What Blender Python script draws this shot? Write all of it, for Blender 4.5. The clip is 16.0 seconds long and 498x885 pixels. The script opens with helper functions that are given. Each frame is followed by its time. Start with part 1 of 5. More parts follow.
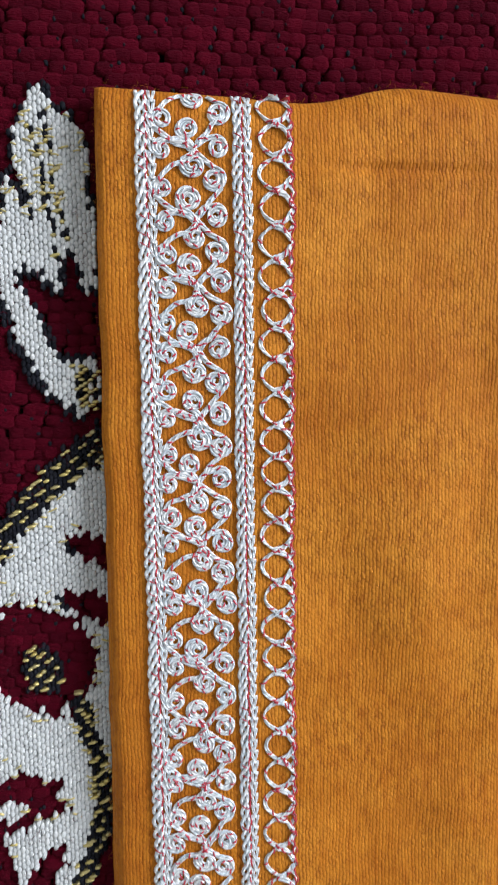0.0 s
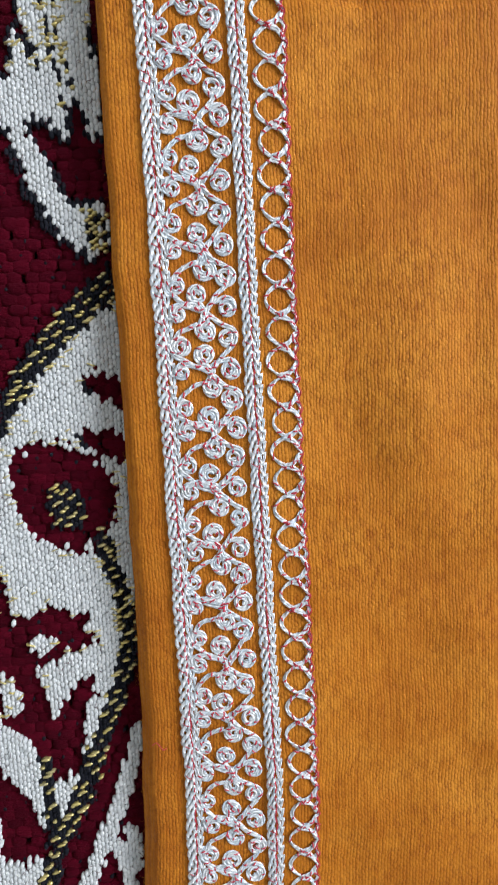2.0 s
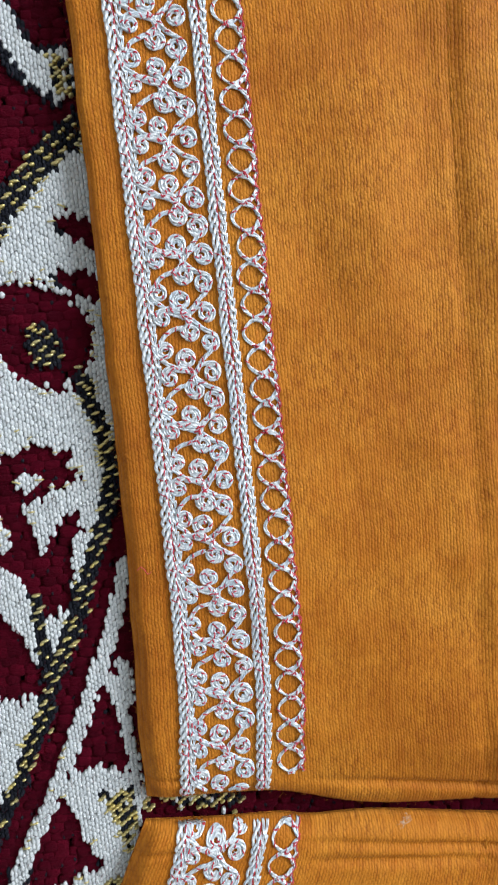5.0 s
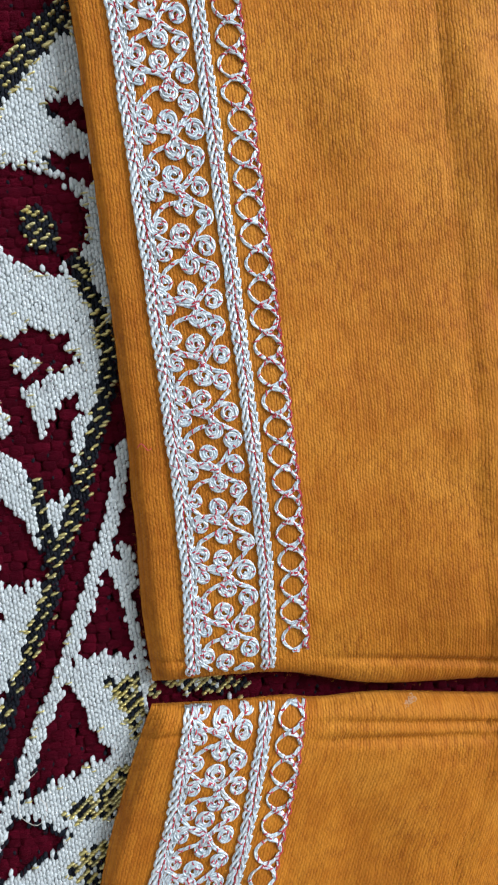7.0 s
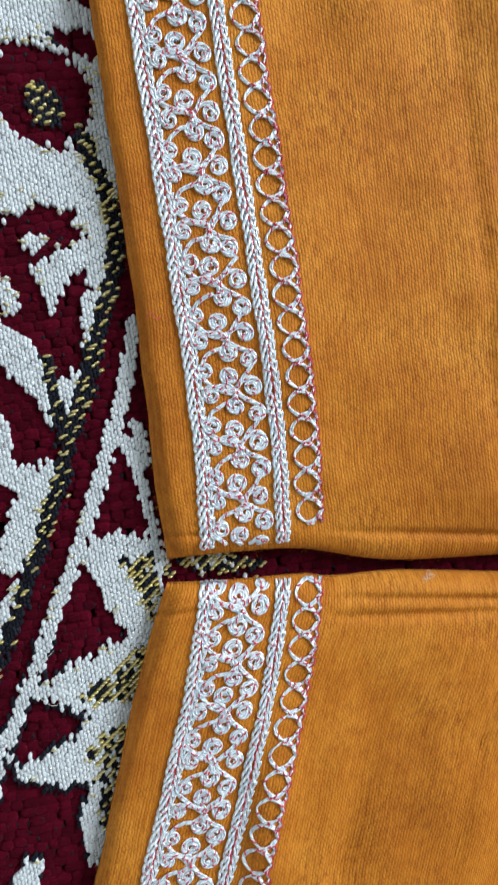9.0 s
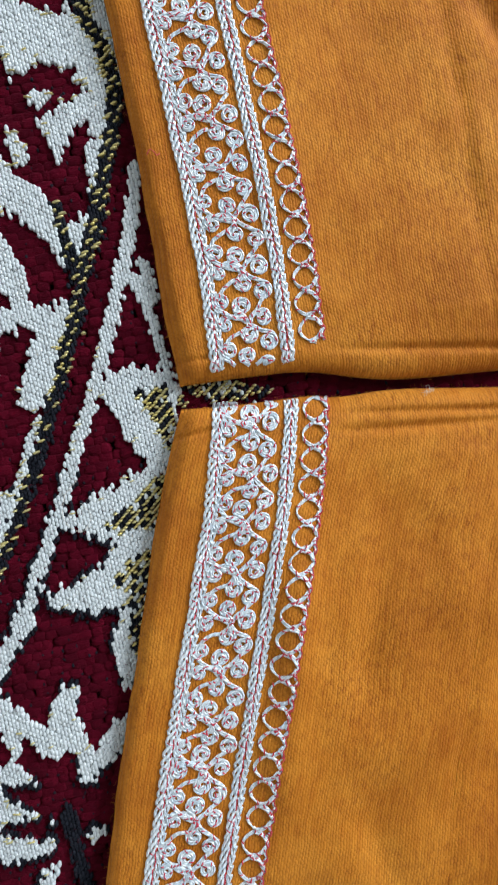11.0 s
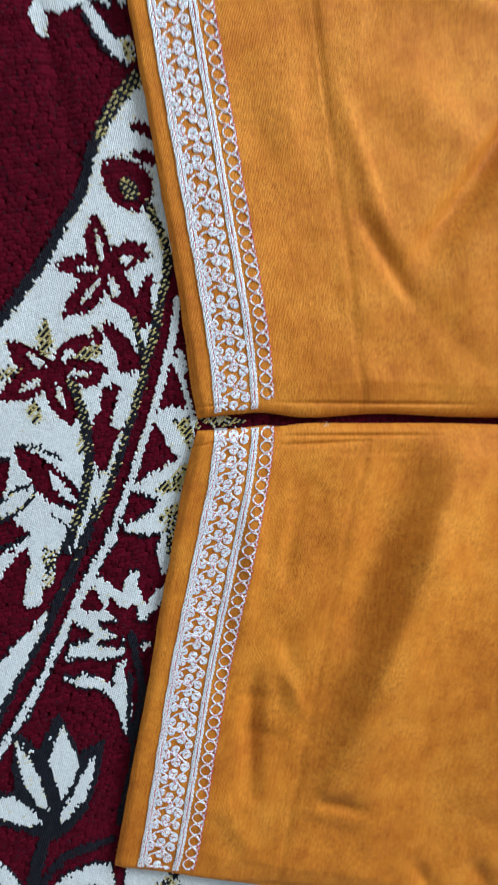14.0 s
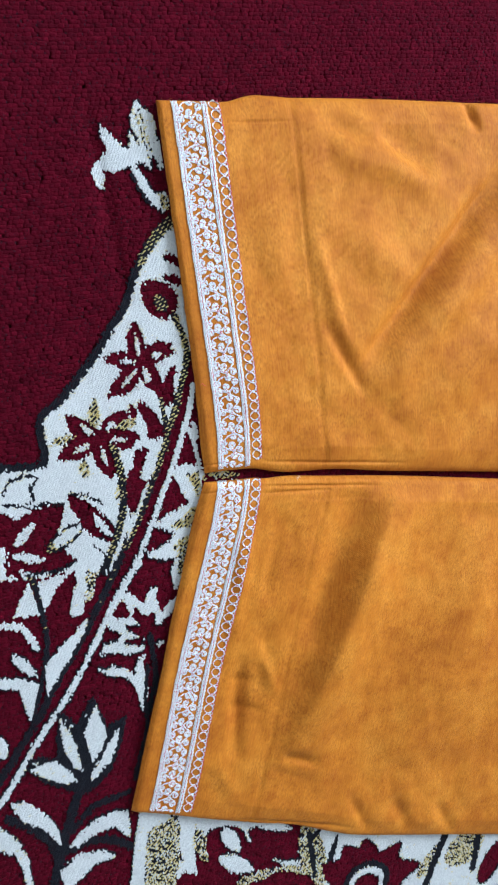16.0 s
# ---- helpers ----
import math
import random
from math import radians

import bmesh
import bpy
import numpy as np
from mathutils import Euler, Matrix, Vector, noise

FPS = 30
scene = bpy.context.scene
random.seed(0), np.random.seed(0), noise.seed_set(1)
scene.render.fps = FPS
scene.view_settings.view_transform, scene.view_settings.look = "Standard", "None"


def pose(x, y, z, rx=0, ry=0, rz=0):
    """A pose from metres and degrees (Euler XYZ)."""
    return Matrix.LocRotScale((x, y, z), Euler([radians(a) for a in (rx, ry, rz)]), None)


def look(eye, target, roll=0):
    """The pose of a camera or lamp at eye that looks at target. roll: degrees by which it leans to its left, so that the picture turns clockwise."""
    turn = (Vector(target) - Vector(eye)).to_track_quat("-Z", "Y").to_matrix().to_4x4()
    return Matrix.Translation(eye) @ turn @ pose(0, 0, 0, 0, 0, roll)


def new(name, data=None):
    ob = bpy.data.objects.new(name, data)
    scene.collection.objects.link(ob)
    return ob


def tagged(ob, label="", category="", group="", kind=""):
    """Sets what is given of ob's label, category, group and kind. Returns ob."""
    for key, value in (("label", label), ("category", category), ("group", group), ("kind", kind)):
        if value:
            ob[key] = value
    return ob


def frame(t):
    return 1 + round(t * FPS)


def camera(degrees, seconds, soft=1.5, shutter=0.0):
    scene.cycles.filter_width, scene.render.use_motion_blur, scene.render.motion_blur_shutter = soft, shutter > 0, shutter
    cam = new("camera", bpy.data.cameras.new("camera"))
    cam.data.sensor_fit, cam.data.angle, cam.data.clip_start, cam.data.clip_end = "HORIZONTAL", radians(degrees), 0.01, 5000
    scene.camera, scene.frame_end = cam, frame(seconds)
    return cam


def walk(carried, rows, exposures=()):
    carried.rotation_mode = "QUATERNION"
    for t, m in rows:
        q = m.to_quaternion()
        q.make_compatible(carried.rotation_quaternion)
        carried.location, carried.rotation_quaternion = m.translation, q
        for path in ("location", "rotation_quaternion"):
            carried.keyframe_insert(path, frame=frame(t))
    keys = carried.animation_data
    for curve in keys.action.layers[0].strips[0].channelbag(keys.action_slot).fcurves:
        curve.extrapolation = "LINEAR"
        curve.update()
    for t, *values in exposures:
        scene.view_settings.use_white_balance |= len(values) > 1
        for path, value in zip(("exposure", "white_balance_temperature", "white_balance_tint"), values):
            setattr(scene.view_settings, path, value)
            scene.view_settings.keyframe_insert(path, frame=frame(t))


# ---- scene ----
cam = camera(42.0, 16.0, soft=2.0, shutter=0.5)
# seconds, place, turn in degrees
PATH = [
    (0, -0.00780, 0.01436, 0.11037, -5.640, -5.647, -0.940),
    (0.5, -0.00690, 0.00859, 0.11431, -5.660, -5.239, -1.406),
    (1, -0.00695, -0.00013, 0.11621, -5.570, -5.259, -2.279),
    (1.5, -0.00752, -0.00766, 0.11895, -5.967, -5.444, -2.836),
    (2, -0.00889, -0.01397, 0.11884, -5.552, -4.913, -3.356),
    (2.5, -0.00772, -0.02137, 0.11903, -5.060, -4.548, -3.848),
    (3, -0.00574, -0.02419, 0.12101, -6.038, -4.199, -4.250),
    (5.5, -0.01058, -0.05475, 0.12771, -3.978, -6.298, -6.560),
    (6, -0.01241, -0.06113, 0.12789, -3.721, -6.516, -7.050),
    (6.5, -0.01052, -0.06652, 0.12930, -3.670, -6.370, -7.407),
    (7, -0.01258, -0.07241, 0.13010, -3.588, -6.550, -7.594),
    (7.5, -0.01307, -0.07771, 0.13029, -3.384, -6.561, -7.990),
    (8, -0.01323, -0.08248, 0.12980, -3.328, -5.834, -8.204),
    (8.5, -0.01349, -0.08967, 0.13148, -3.044, -5.642, -8.512),
    (9, -0.01611, -0.09887, 0.13091, -2.831, -5.493, -9.104),
    (11.5, -0.02630, -0.14859, 0.14048, 1.102, -5.278, -13.848),
    (12, -0.02553, -0.15688, 0.14026, 1.998, -3.718, -14.339),
    (12.5, -0.02673, -0.16045, 0.15949, 1.427, -3.656, -13.698),
    (13, -0.02513, -0.14063, 0.19572, -4.487, -4.131, -12.220),
    (13.5, -0.03809, -0.12136, 0.22641, -5.566, -7.453, -11.373),
    (14, -0.04984, -0.10314, 0.26121, -6.395, -10.933, -10.283),
    (14.5, -0.06377, -0.08536, 0.29141, -6.473, -13.251, -9.327),
    (15, -0.07771, -0.06932, 0.30613, -7.043, -15.729, -8.500),
    (15.5, -0.08645, -0.05915, 0.32198, -7.521, -17.157, -7.830),
    (16, -0.09968, -0.05347, 0.33521, -7.621, -18.171, -8.191),
]
walk(cam, [(t, pose(*row)) for t, *row in PATH], exposures=[(0.0, 0.08, 6450, 9), (3.0, 0.10, 6400, 8), (6.0, 0.12, 6200, 5), (9.0, 0.20, 6050, 3), (12.0, 0.22, 6100, 3), (14.0, 0.38, 5900, 3), (16.0, 0.58, 5750, 4)])

# ---- daylight from a window side, soft ----
world = bpy.data.worlds.new("world")
scene.world = world
world.use_nodes = True
wn = world.node_tree.nodes
sky = wn.new("ShaderNodeTexSky")
sky.sky_type, sky.sun_disc = "NISHITA", False
sky.air_density, sky.dust_density, sky.ozone_density = 1.0, 1.5, 1.0
sky.sun_elevation, sky.sun_rotation = radians(38), radians(68)
wn["Background"].inputs["Strength"].default_value = 0.13
world.node_tree.links.new(sky.outputs["Color"], wn["Background"].inputs["Color"])
# the window's daylight, in its opening in the east wall
ROOM = (-1.75, 1.30, -1.95, 1.60, 2.60)  # west, east, south, north, height
WINDOW = (0.02, 0.98, 0.52, 1.38)  # south, north, sill, head
FLOOR = -0.0065
lamp = new("window_light", bpy.data.lights.new("window_light", "AREA"))
lamp.data.shape, lamp.data.size, lamp.data.size_y = "RECTANGLE", WINDOW[3] - WINDOW[2], WINDOW[1] - WINDOW[0]
lamp.data.energy, lamp.data.color = 48.0, (0.92, 0.985, 1.10)
lamp.matrix_world = look((ROOM[1] + 0.03, (WINDOW[0] + WINDOW[1]) / 2, (WINDOW[2] + WINDOW[3]) / 2), (0, (WINDOW[0] + WINDOW[1]) / 2, (WINDOW[2] + WINDOW[3]) / 2))


# ---- materials ----
class Nodes:
    """A small builder for one node material."""

    def __init__(self, name):
        self.m = bpy.data.materials.new(name)
        self.m.use_nodes = True
        self.t = self.m.node_tree
        self.p = self.t.nodes["Principled BSDF"]

    def add(self, kind, **values):
        n = self.t.nodes.new(kind)
        for k, v in values.items():
            n.inputs[k].default_value = v
        return n

    def put(self, a, b):
        self.t.links.new(a, b)

    def math(self, op, a, b=None):
        n = self.t.nodes.new("ShaderNodeMath")
        n.operation = op
        for i, v in enumerate((a, b)):
            if v is None:
                continue
            if isinstance(v, (int, float)):
                n.inputs[i].default_value = v
            else:
                self.put(v, n.inputs[i])
        return n.outputs[0]

    def ramp(self, fac, stops):
        n = self.t.nodes.new("ShaderNodeValToRGB")
        e = n.color_ramp.elements
        while len(e) < len(stops):
            e.new(0.5)
        for el, (pos, col) in zip(e, stops):
            el.position, el.color = pos, (*col, 1)
        self.put(fac, n.inputs[0])
        return n.outputs["Color"]

    def mix(self, fac, a, b, blend="MIX"):
        n = self.t.nodes.new("ShaderNodeMix")
        n.data_type, n.blend_type = "RGBA", blend
        for v, k in ((fac, 0), (a, 6), (b, 7)):
            if isinstance(v, (int, float)):
                n.inputs[k].default_value = v
            elif isinstance(v, tuple):
                n.inputs[k].default_value = (*v, 1)
            else:
                self.put(v, n.inputs[k])
        return n.outputs[2]

    def noise(self, coords, scale, detail=3.0, rough=0.6):
        n = self.add("ShaderNodeTexNoise", Scale=scale, Detail=detail, Roughness=rough)
        self.put(coords, n.inputs["Vector"])
        return n.outputs["Fac"]

    def bump(self, height, strength, distance, under=None):
        n = self.add("ShaderNodeBump", Strength=strength, Distance=distance)
        self.put(height, n.inputs["Height"])
        if under is not None:
            self.put(under, n.inputs["Normal"])
        return n.outputs["Normal"]

    def finish(self, color, rough, normal=None, metal=0.0, sheen=0.0, tint=(1, 1, 1)):
        for v, k in ((color, "Base Color"), (rough, "Roughness"), (normal, "Normal")):
            if v is None:
                continue
            if isinstance(v, tuple):
                self.p.inputs[k].default_value = (*v, 1)
            elif isinstance(v, (int, float)):
                self.p.inputs[k].default_value = v
            else:
                self.put(v, self.p.inputs[k])
        self.p.inputs["Metallic"].default_value = metal
        self.p.inputs["Sheen Weight"].default_value = sheen
        self.p.inputs["Sheen Tint"].default_value = (*tint, 1)
        return self.m


def place_of(n):
    return n.t.nodes.new("ShaderNodeTexCoord").outputs["Object"]


def island(n):
    return n.t.nodes.new("ShaderNodeNewGeometry").outputs["Random Per Island"]


def cloth(name, dark, mid, light, pitch, length):
    """Slubby plain-woven cotton: cords of short staggered floats, laid out in metres by the UV map."""
    n = Nodes(name)
    uv = n.t.nodes.new("ShaderNodeTexCoord").outputs["UV"]
    warp = n.add("ShaderNodeTexNoise", Scale=260.0, Detail=3.0)
    n.put(uv, warp.inputs["Vector"])
    sep = n.t.nodes.new("ShaderNodeSeparateXYZ")
    n.put(uv, sep.inputs[0])
    rag = n.noise(uv, 1300.0, 2.0)
    wob = n.math("ADD", n.math("MULTIPLY", n.math("SUBTRACT", warp.outputs["Fac"], 0.5), 0.9), n.math("MULTIPLY", n.math("SUBTRACT", rag, 0.5), 0.9))
    u = n.math("ADD", n.math("MULTIPLY", sep.outputs[0], 1 / pitch), wob)
    v = n.math("MULTIPLY", sep.outputs[1], 1 / length)
    v2 = n.math("ADD", n.math("ADD", v, n.math("MULTIPLY", n.math("FLOOR", u), 0.5)), wob)
    a = n.math("ABSOLUTE", n.math("SINE", n.math("MULTIPLY", u, math.pi)))
    b = n.math("ABSOLUTE", n.math("SINE", n.math("MULTIPLY", v2, math.pi)))
    cell = n.t.nodes.new("ShaderNodeCombineXYZ")
    n.put(n.math("FLOOR", u), cell.inputs[0])
    n.put(n.math("FLOOR", v2), cell.inputs[1])
    rnd = n.t.nodes.new("ShaderNodeTexWhiteNoise")
    rnd.noise_dimensions = "2D"
    n.put(cell.outputs[0], rnd.inputs["Vector"])
    each = n.math("ADD", n.math("MULTIPLY", rnd.outputs["Value"], 0.45), 0.55)
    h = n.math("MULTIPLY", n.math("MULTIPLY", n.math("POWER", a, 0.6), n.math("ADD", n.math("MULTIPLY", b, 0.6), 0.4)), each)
    slub = n.add("ShaderNodeTexNoise", Scale=1.0, Detail=2.0)
    sl = n.t.nodes.new("ShaderNodeMapping")
    sl.inputs["Scale"].default_value = (1500.0, 90.0, 1.0)
    n.put(uv, sl.inputs[0])
    n.put(sl.outputs[0], slub.inputs["Vector"])
    obj = place_of(n)
    big = n.noise(obj, 28.0, 4.0)
    fine = n.noise(obj, 5200.0, 2.0)
    patch = n.noise(obj, 90.0, 3.0)
    # broad mottling: dye variation, plus soft wrinkle shading put into the colour
    both = n.math("ADD", n.math("MULTIPLY", big, 0.6), n.math("MULTIPLY", patch, 0.4))
    col = n.ramp(both, [(0.36, dark), (0.50, mid), (0.64, light)])
    col = n.mix(0.35, col, n.ramp(slub.outputs["Fac"], [(0.3, dark), (0.7, light)]))
    dm = n.t.nodes.new("ShaderNodeMapping")
    dm.inputs["Scale"].default_value = (1100.0, 450.0, 1.0)
    n.put(uv, dm.inputs[0])
    dash = n.ramp(n.noise(dm.outputs[0], 1.0, 2.0), [(0.38, (0.15, 0.15, 0.15)), (0.62, (1, 1, 1))])
    rub = n.ramp(n.noise(obj, 55.0, 3.0), [(0.35, (0.5, 0.5, 0.5)), (0.65, (1, 1, 1))])
    # shade in the gaps between cords, put into the colour by weave depth
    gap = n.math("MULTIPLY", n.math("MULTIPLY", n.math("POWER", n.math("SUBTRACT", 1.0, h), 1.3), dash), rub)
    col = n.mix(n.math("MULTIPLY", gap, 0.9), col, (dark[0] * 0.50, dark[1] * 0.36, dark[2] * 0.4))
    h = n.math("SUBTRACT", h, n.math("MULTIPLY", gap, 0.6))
    nb = n.bump(fine, 0.35, 0.0001)
    nb = n.bump(h, 0.7, 0.00018, nb)
    n.finish(col, 0.62, nb, sheen=0.03, tint=(1.0, 0.7, 0.3))
    n.p.inputs["Specular IOR Level"].default_value = 0.12
    return n.m


def yarn(name, a, b, rough, grain, sheen=0.0, metal=0.0, tint=(1, 1, 1), bump=0.4, depth=0.0002, soil=0.55):
    """A yarn whose floats differ a little, with fibre grain."""
    n = Nodes(name)
    obj = place_of(n)
    st = n.t.nodes.new("ShaderNodeMapping")
    st.inputs["Scale"].default_value = grain
    n.put(obj, st.inputs[0])
    f = n.noise(st.outputs[0], 1.0, 3.0)
    col = n.mix(island(n), a, b)
    col = n.mix(n.math("MULTIPLY", f, soil), col, tuple(c * 0.35 for c in a))
    n.finish(col, rough, n.bump(f, bump, depth), metal=metal, sheen=sheen, tint=tint)
    n.p.inputs["Specular IOR Level"].default_value = 0.5 if metal else 0.5 * (1.0 - rough)
    return n.m


def twist(name, tints, rough, metal, turns):
    """A plied thread: fine strands wind round it, along U; each thread takes one of the tints."""
    n = Nodes(name)
    uv = n.t.nodes.new("ShaderNodeTexCoord").outputs["UV"]
    sep = n.t.nodes.new("ShaderNodeSeparateXYZ")
    n.put(uv, sep.inputs[0])
    w = n.math("ADD", n.math("MULTIPLY", sep.outputs[0], turns), n.math("MULTIPLY", sep.outputs[1], 2.0))
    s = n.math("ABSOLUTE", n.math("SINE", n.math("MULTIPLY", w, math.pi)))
    obj = place_of(n)
    f = n.noise(obj, 900.0, 2.0)
    mixed = n.math("ADD", n.math("MULTIPLY", island(n), 0.35), n.math("MULTIPLY", n.noise(obj, 700.0, 2.0), 0.70))
    col = n.ramp(mixed, [(0.15 + 0.7 * k / (len(tints) - 1), c) for k, c in enumerate(tints)])
    # the grooves between plies get their shade painted into the colour
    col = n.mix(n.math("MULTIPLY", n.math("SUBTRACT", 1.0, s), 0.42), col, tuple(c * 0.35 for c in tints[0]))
    col = n.mix(n.math("MULTIPLY", f, 0.3), col, tuple(c * 0.6 for c in tints[0]))
    n.finish(col, rough, n.bump(s, 0.8, 0.00010), metal=metal)
    return n.m


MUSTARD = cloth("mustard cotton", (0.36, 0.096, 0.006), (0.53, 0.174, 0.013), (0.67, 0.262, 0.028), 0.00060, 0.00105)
SEAM = yarn("mustard sewing thread", (0.44, 0.16, 0.010), (0.54, 0.20, 0.015), 0.7, (4000, 4000, 4000))
# the white, bluish and pink tints carry the silver's glints as colour
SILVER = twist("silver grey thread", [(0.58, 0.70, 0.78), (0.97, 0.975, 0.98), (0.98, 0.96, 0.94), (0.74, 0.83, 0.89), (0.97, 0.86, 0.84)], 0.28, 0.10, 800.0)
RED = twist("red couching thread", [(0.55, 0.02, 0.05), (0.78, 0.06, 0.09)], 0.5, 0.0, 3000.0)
CHENILLE = yarn("maroon chenille", (0.100, 0.003, 0.012), (0.052, 0.002, 0.007), 0.95, (1300, 3800, 2500), 0.04, tint=(0.9, 0.15, 0.25), bump=1.0, depth=0.00045)
WHITE = yarn("white satin weft", (0.72, 0.73, 0.715), (0.59, 0.60, 0.595), 0.45, (6000, 1500, 3000), 0.1, soil=0.42)
BLACK = yarn("black weft", (0.006, 0.006, 0.010), (0.016, 0.017, 0.024), 0.75, (6000, 1500, 3000))
GOLD = yarn("gold lurex", (0.80, 0.64, 0.22), (0.62, 0.53, 0.27), 0.36, (2000, 6000, 3000), metal=0.6)
GROUND = yarn("dark warp ground", (0.028, 0.005, 0.010), (0.028, 0.005, 0.010), 0.9, (1500, 1500, 1500))
FAR_PILE = yarn("maroon pile", (0.074, 0.002, 0.009), (0.074, 0.002, 0.009), 0.95, (330, 450, 400), 0.04, tint=(0.9, 0.15, 0.25), bump=0.9, depth=0.0008)
def plaster(name, a, b, scale, rough):
    """Painted plaster or cast floor, with broad patches and fine grain."""
    n = Nodes(name)
    obj = place_of(n)
    grain = n.noise(obj, scale * 60, 3.0)
    col = n.mix(n.noise(obj, scale, 4.0), a, b)
    col = n.mix(n.math("MULTIPLY", grain, 0.2), col, tuple(c * 0.8 for c in a))
    n.finish(col, rough, n.bump(grain, 0.2, 0.001))
    return n.m


WALL = plaster("cream wall paint", (0.76, 0.75, 0.72), (0.81, 0.80, 0.77), 2.5, 0.8)
CEIL = plaster("white ceiling paint", (0.74, 0.74, 0.72), (0.79, 0.79, 0.77), 2.5, 0.85)
STONE = plaster("grey floor stone", (0.30, 0.29, 0.27), (0.38, 0.37, 0.35), 4.0, 0.45)
FLUFF = yarn("pale lint", (0.8, 0.7, 0.6), (0.8, 0.7, 0.6), 0.9, (3000, 3000, 3000))


# ---- mesh helpers ----
def quads(name, co, faces, mats, parent=None, uv=None, slots=None, smooth=True):
    """A mesh object of quads from arrays."""
    me = bpy.data.meshes.new(name)
    co, faces = np.asarray(co, np.float32), np.asarray(faces, np.int32)
    me.vertices.add(len(co))
    me.vertices.foreach_set("co", co.ravel())
    me.loops.add(faces.size)
    me.loops.foreach_set("vertex_index", faces.ravel())
    me.polygons.add(len(faces))
    me.polygons.foreach_set("loop_start", np.arange(len(faces), dtype=np.int32) * 4)
    for m in mats:
        me.materials.append(m)
    if slots is not None:
        me.polygons.foreach_set("material_index", np.asarray(slots, np.int32))
    me.update(calc_edges=True)
    if uv is not None:
        me.uv_layers.new(name="UVMap").data.foreach_set("uv", np.asarray(uv, np.float32)[faces.ravel()].ravel())
    if smooth:
        me.polygons.foreach_set("use_smooth", np.ones(len(faces), bool))
    ob = new(name, me)
    ob.parent = parent
    return ob


def spline(points, count):
    """A smooth curve through the points, in even steps."""
    p = np.asarray(points, float)
    p = np.vstack([2 * p[0] - p[1], p, 2 * p[-1] - p[-2]])
    out = []
    for i in range(1, len(p) - 2):
        u = np.linspace(0, 1, 24, endpoint=False)[:, None]
        a, b, c, d = p[i - 1], p[i], p[i + 1], p[i + 2]
        out.append(0.5 * (2 * b + (c - a) * u + (2 * a - 5 * b + 4 * c - d) * u**2 + (3 * b - a - 3 * c + d) * u**3))
    out = np.vstack(out + [p[-2:-1]])
    run = np.concatenate([[0], np.cumsum(np.linalg.norm(np.diff(out, axis=0), axis=1))])
    s = np.linspace(0, run[-1], count)
    return np.stack([np.interp(s, run, out[:, k]) for k in range(out.shape[1])], 1)


def away(xy, curve):
    """Distance of each point from a polyline."""
    best = np.full(len(xy), 1e9)
    for a, b in zip(curve[:-1], curve[1:]):
        ab = b - a
        u = np.clip(((xy - a) @ ab) / max(ab @ ab, 1e-12), 0, 1)
        best = np.minimum(best, np.linalg.norm(xy - a - u[:, None] * ab, axis=1))
    return best


class Threads:
    """Collects swept threads into one mesh."""

    def __init__(self):
        self.co, self.uv, self.f, self.slot, self.n = [], [], [], [], 0

    def tube(self, path, r, slot=0, sides=5, flat=0.75, ends=0.6):
        p = np.asarray(path, float)
        if len(p) < 2:
            return
        t = np.gradient(p, axis=0)
        t /= np.maximum(np.linalg.norm(t, axis=1), 1e-9)[:, None]
        side = np.cross(t, [0, 0, 1.0])
        side /= np.maximum(np.linalg.norm(side, axis=1), 1e-9)[:, None]
        up = np.cross(side, t)
        rad = np.full(len(p), r)
        rad[0] = rad[-1] = r * ends
        run = np.concatenate([[0], np.cumsum(np.linalg.norm(np.diff(p, axis=0), axis=1))])
        for k in range(sides + 1):
            a = 2 * math.pi * k / sides
            self.co.append(p + (side * math.cos(a) + up * math.sin(a) * flat) * rad[:, None])
            self.uv.append(np.stack([run, np.full(len(p), k / sides)], 1))
        m, base = len(p), self.n
        i = np.arange(m - 1)
        for k in range(sides):
            a, b = base + k * m + i, base + (k + 1) * m + i
            self.f.append(np.stack([a, a + 1, b + 1, b], 1))
            self.slot.append(np.full(m - 1, slot))
        self.n += m * (sides + 1)

    def make(self, name, mats, parent, lift=None):
        co = np.vstack(self.co)
        if lift is not None:
            co = lift(co)
        return quads(name, co, np.vstack(self.f), mats, parent, np.vstack(self.uv), np.concatenate(self.slot))


# ---- the room: unseen walls and ceiling, added to bounce the window's light ----
def slab(name, lo, hi, mat, label):
    """A wall, floor or ceiling from corner to corner, with softened edges."""
    bm = bmesh.new()
    bmesh.ops.create_cube(bm, size=1.0)
    for v in bm.verts:
        for k in range(3):
            v.co[k] = lo[k] if v.co[k] < 0 else hi[k]
    me = bpy.data.meshes.new(name)
    bm.to_mesh(me)
    bm.free()
    me.materials.append(mat)
    return tagged(new(name, me), label, kind="structure")


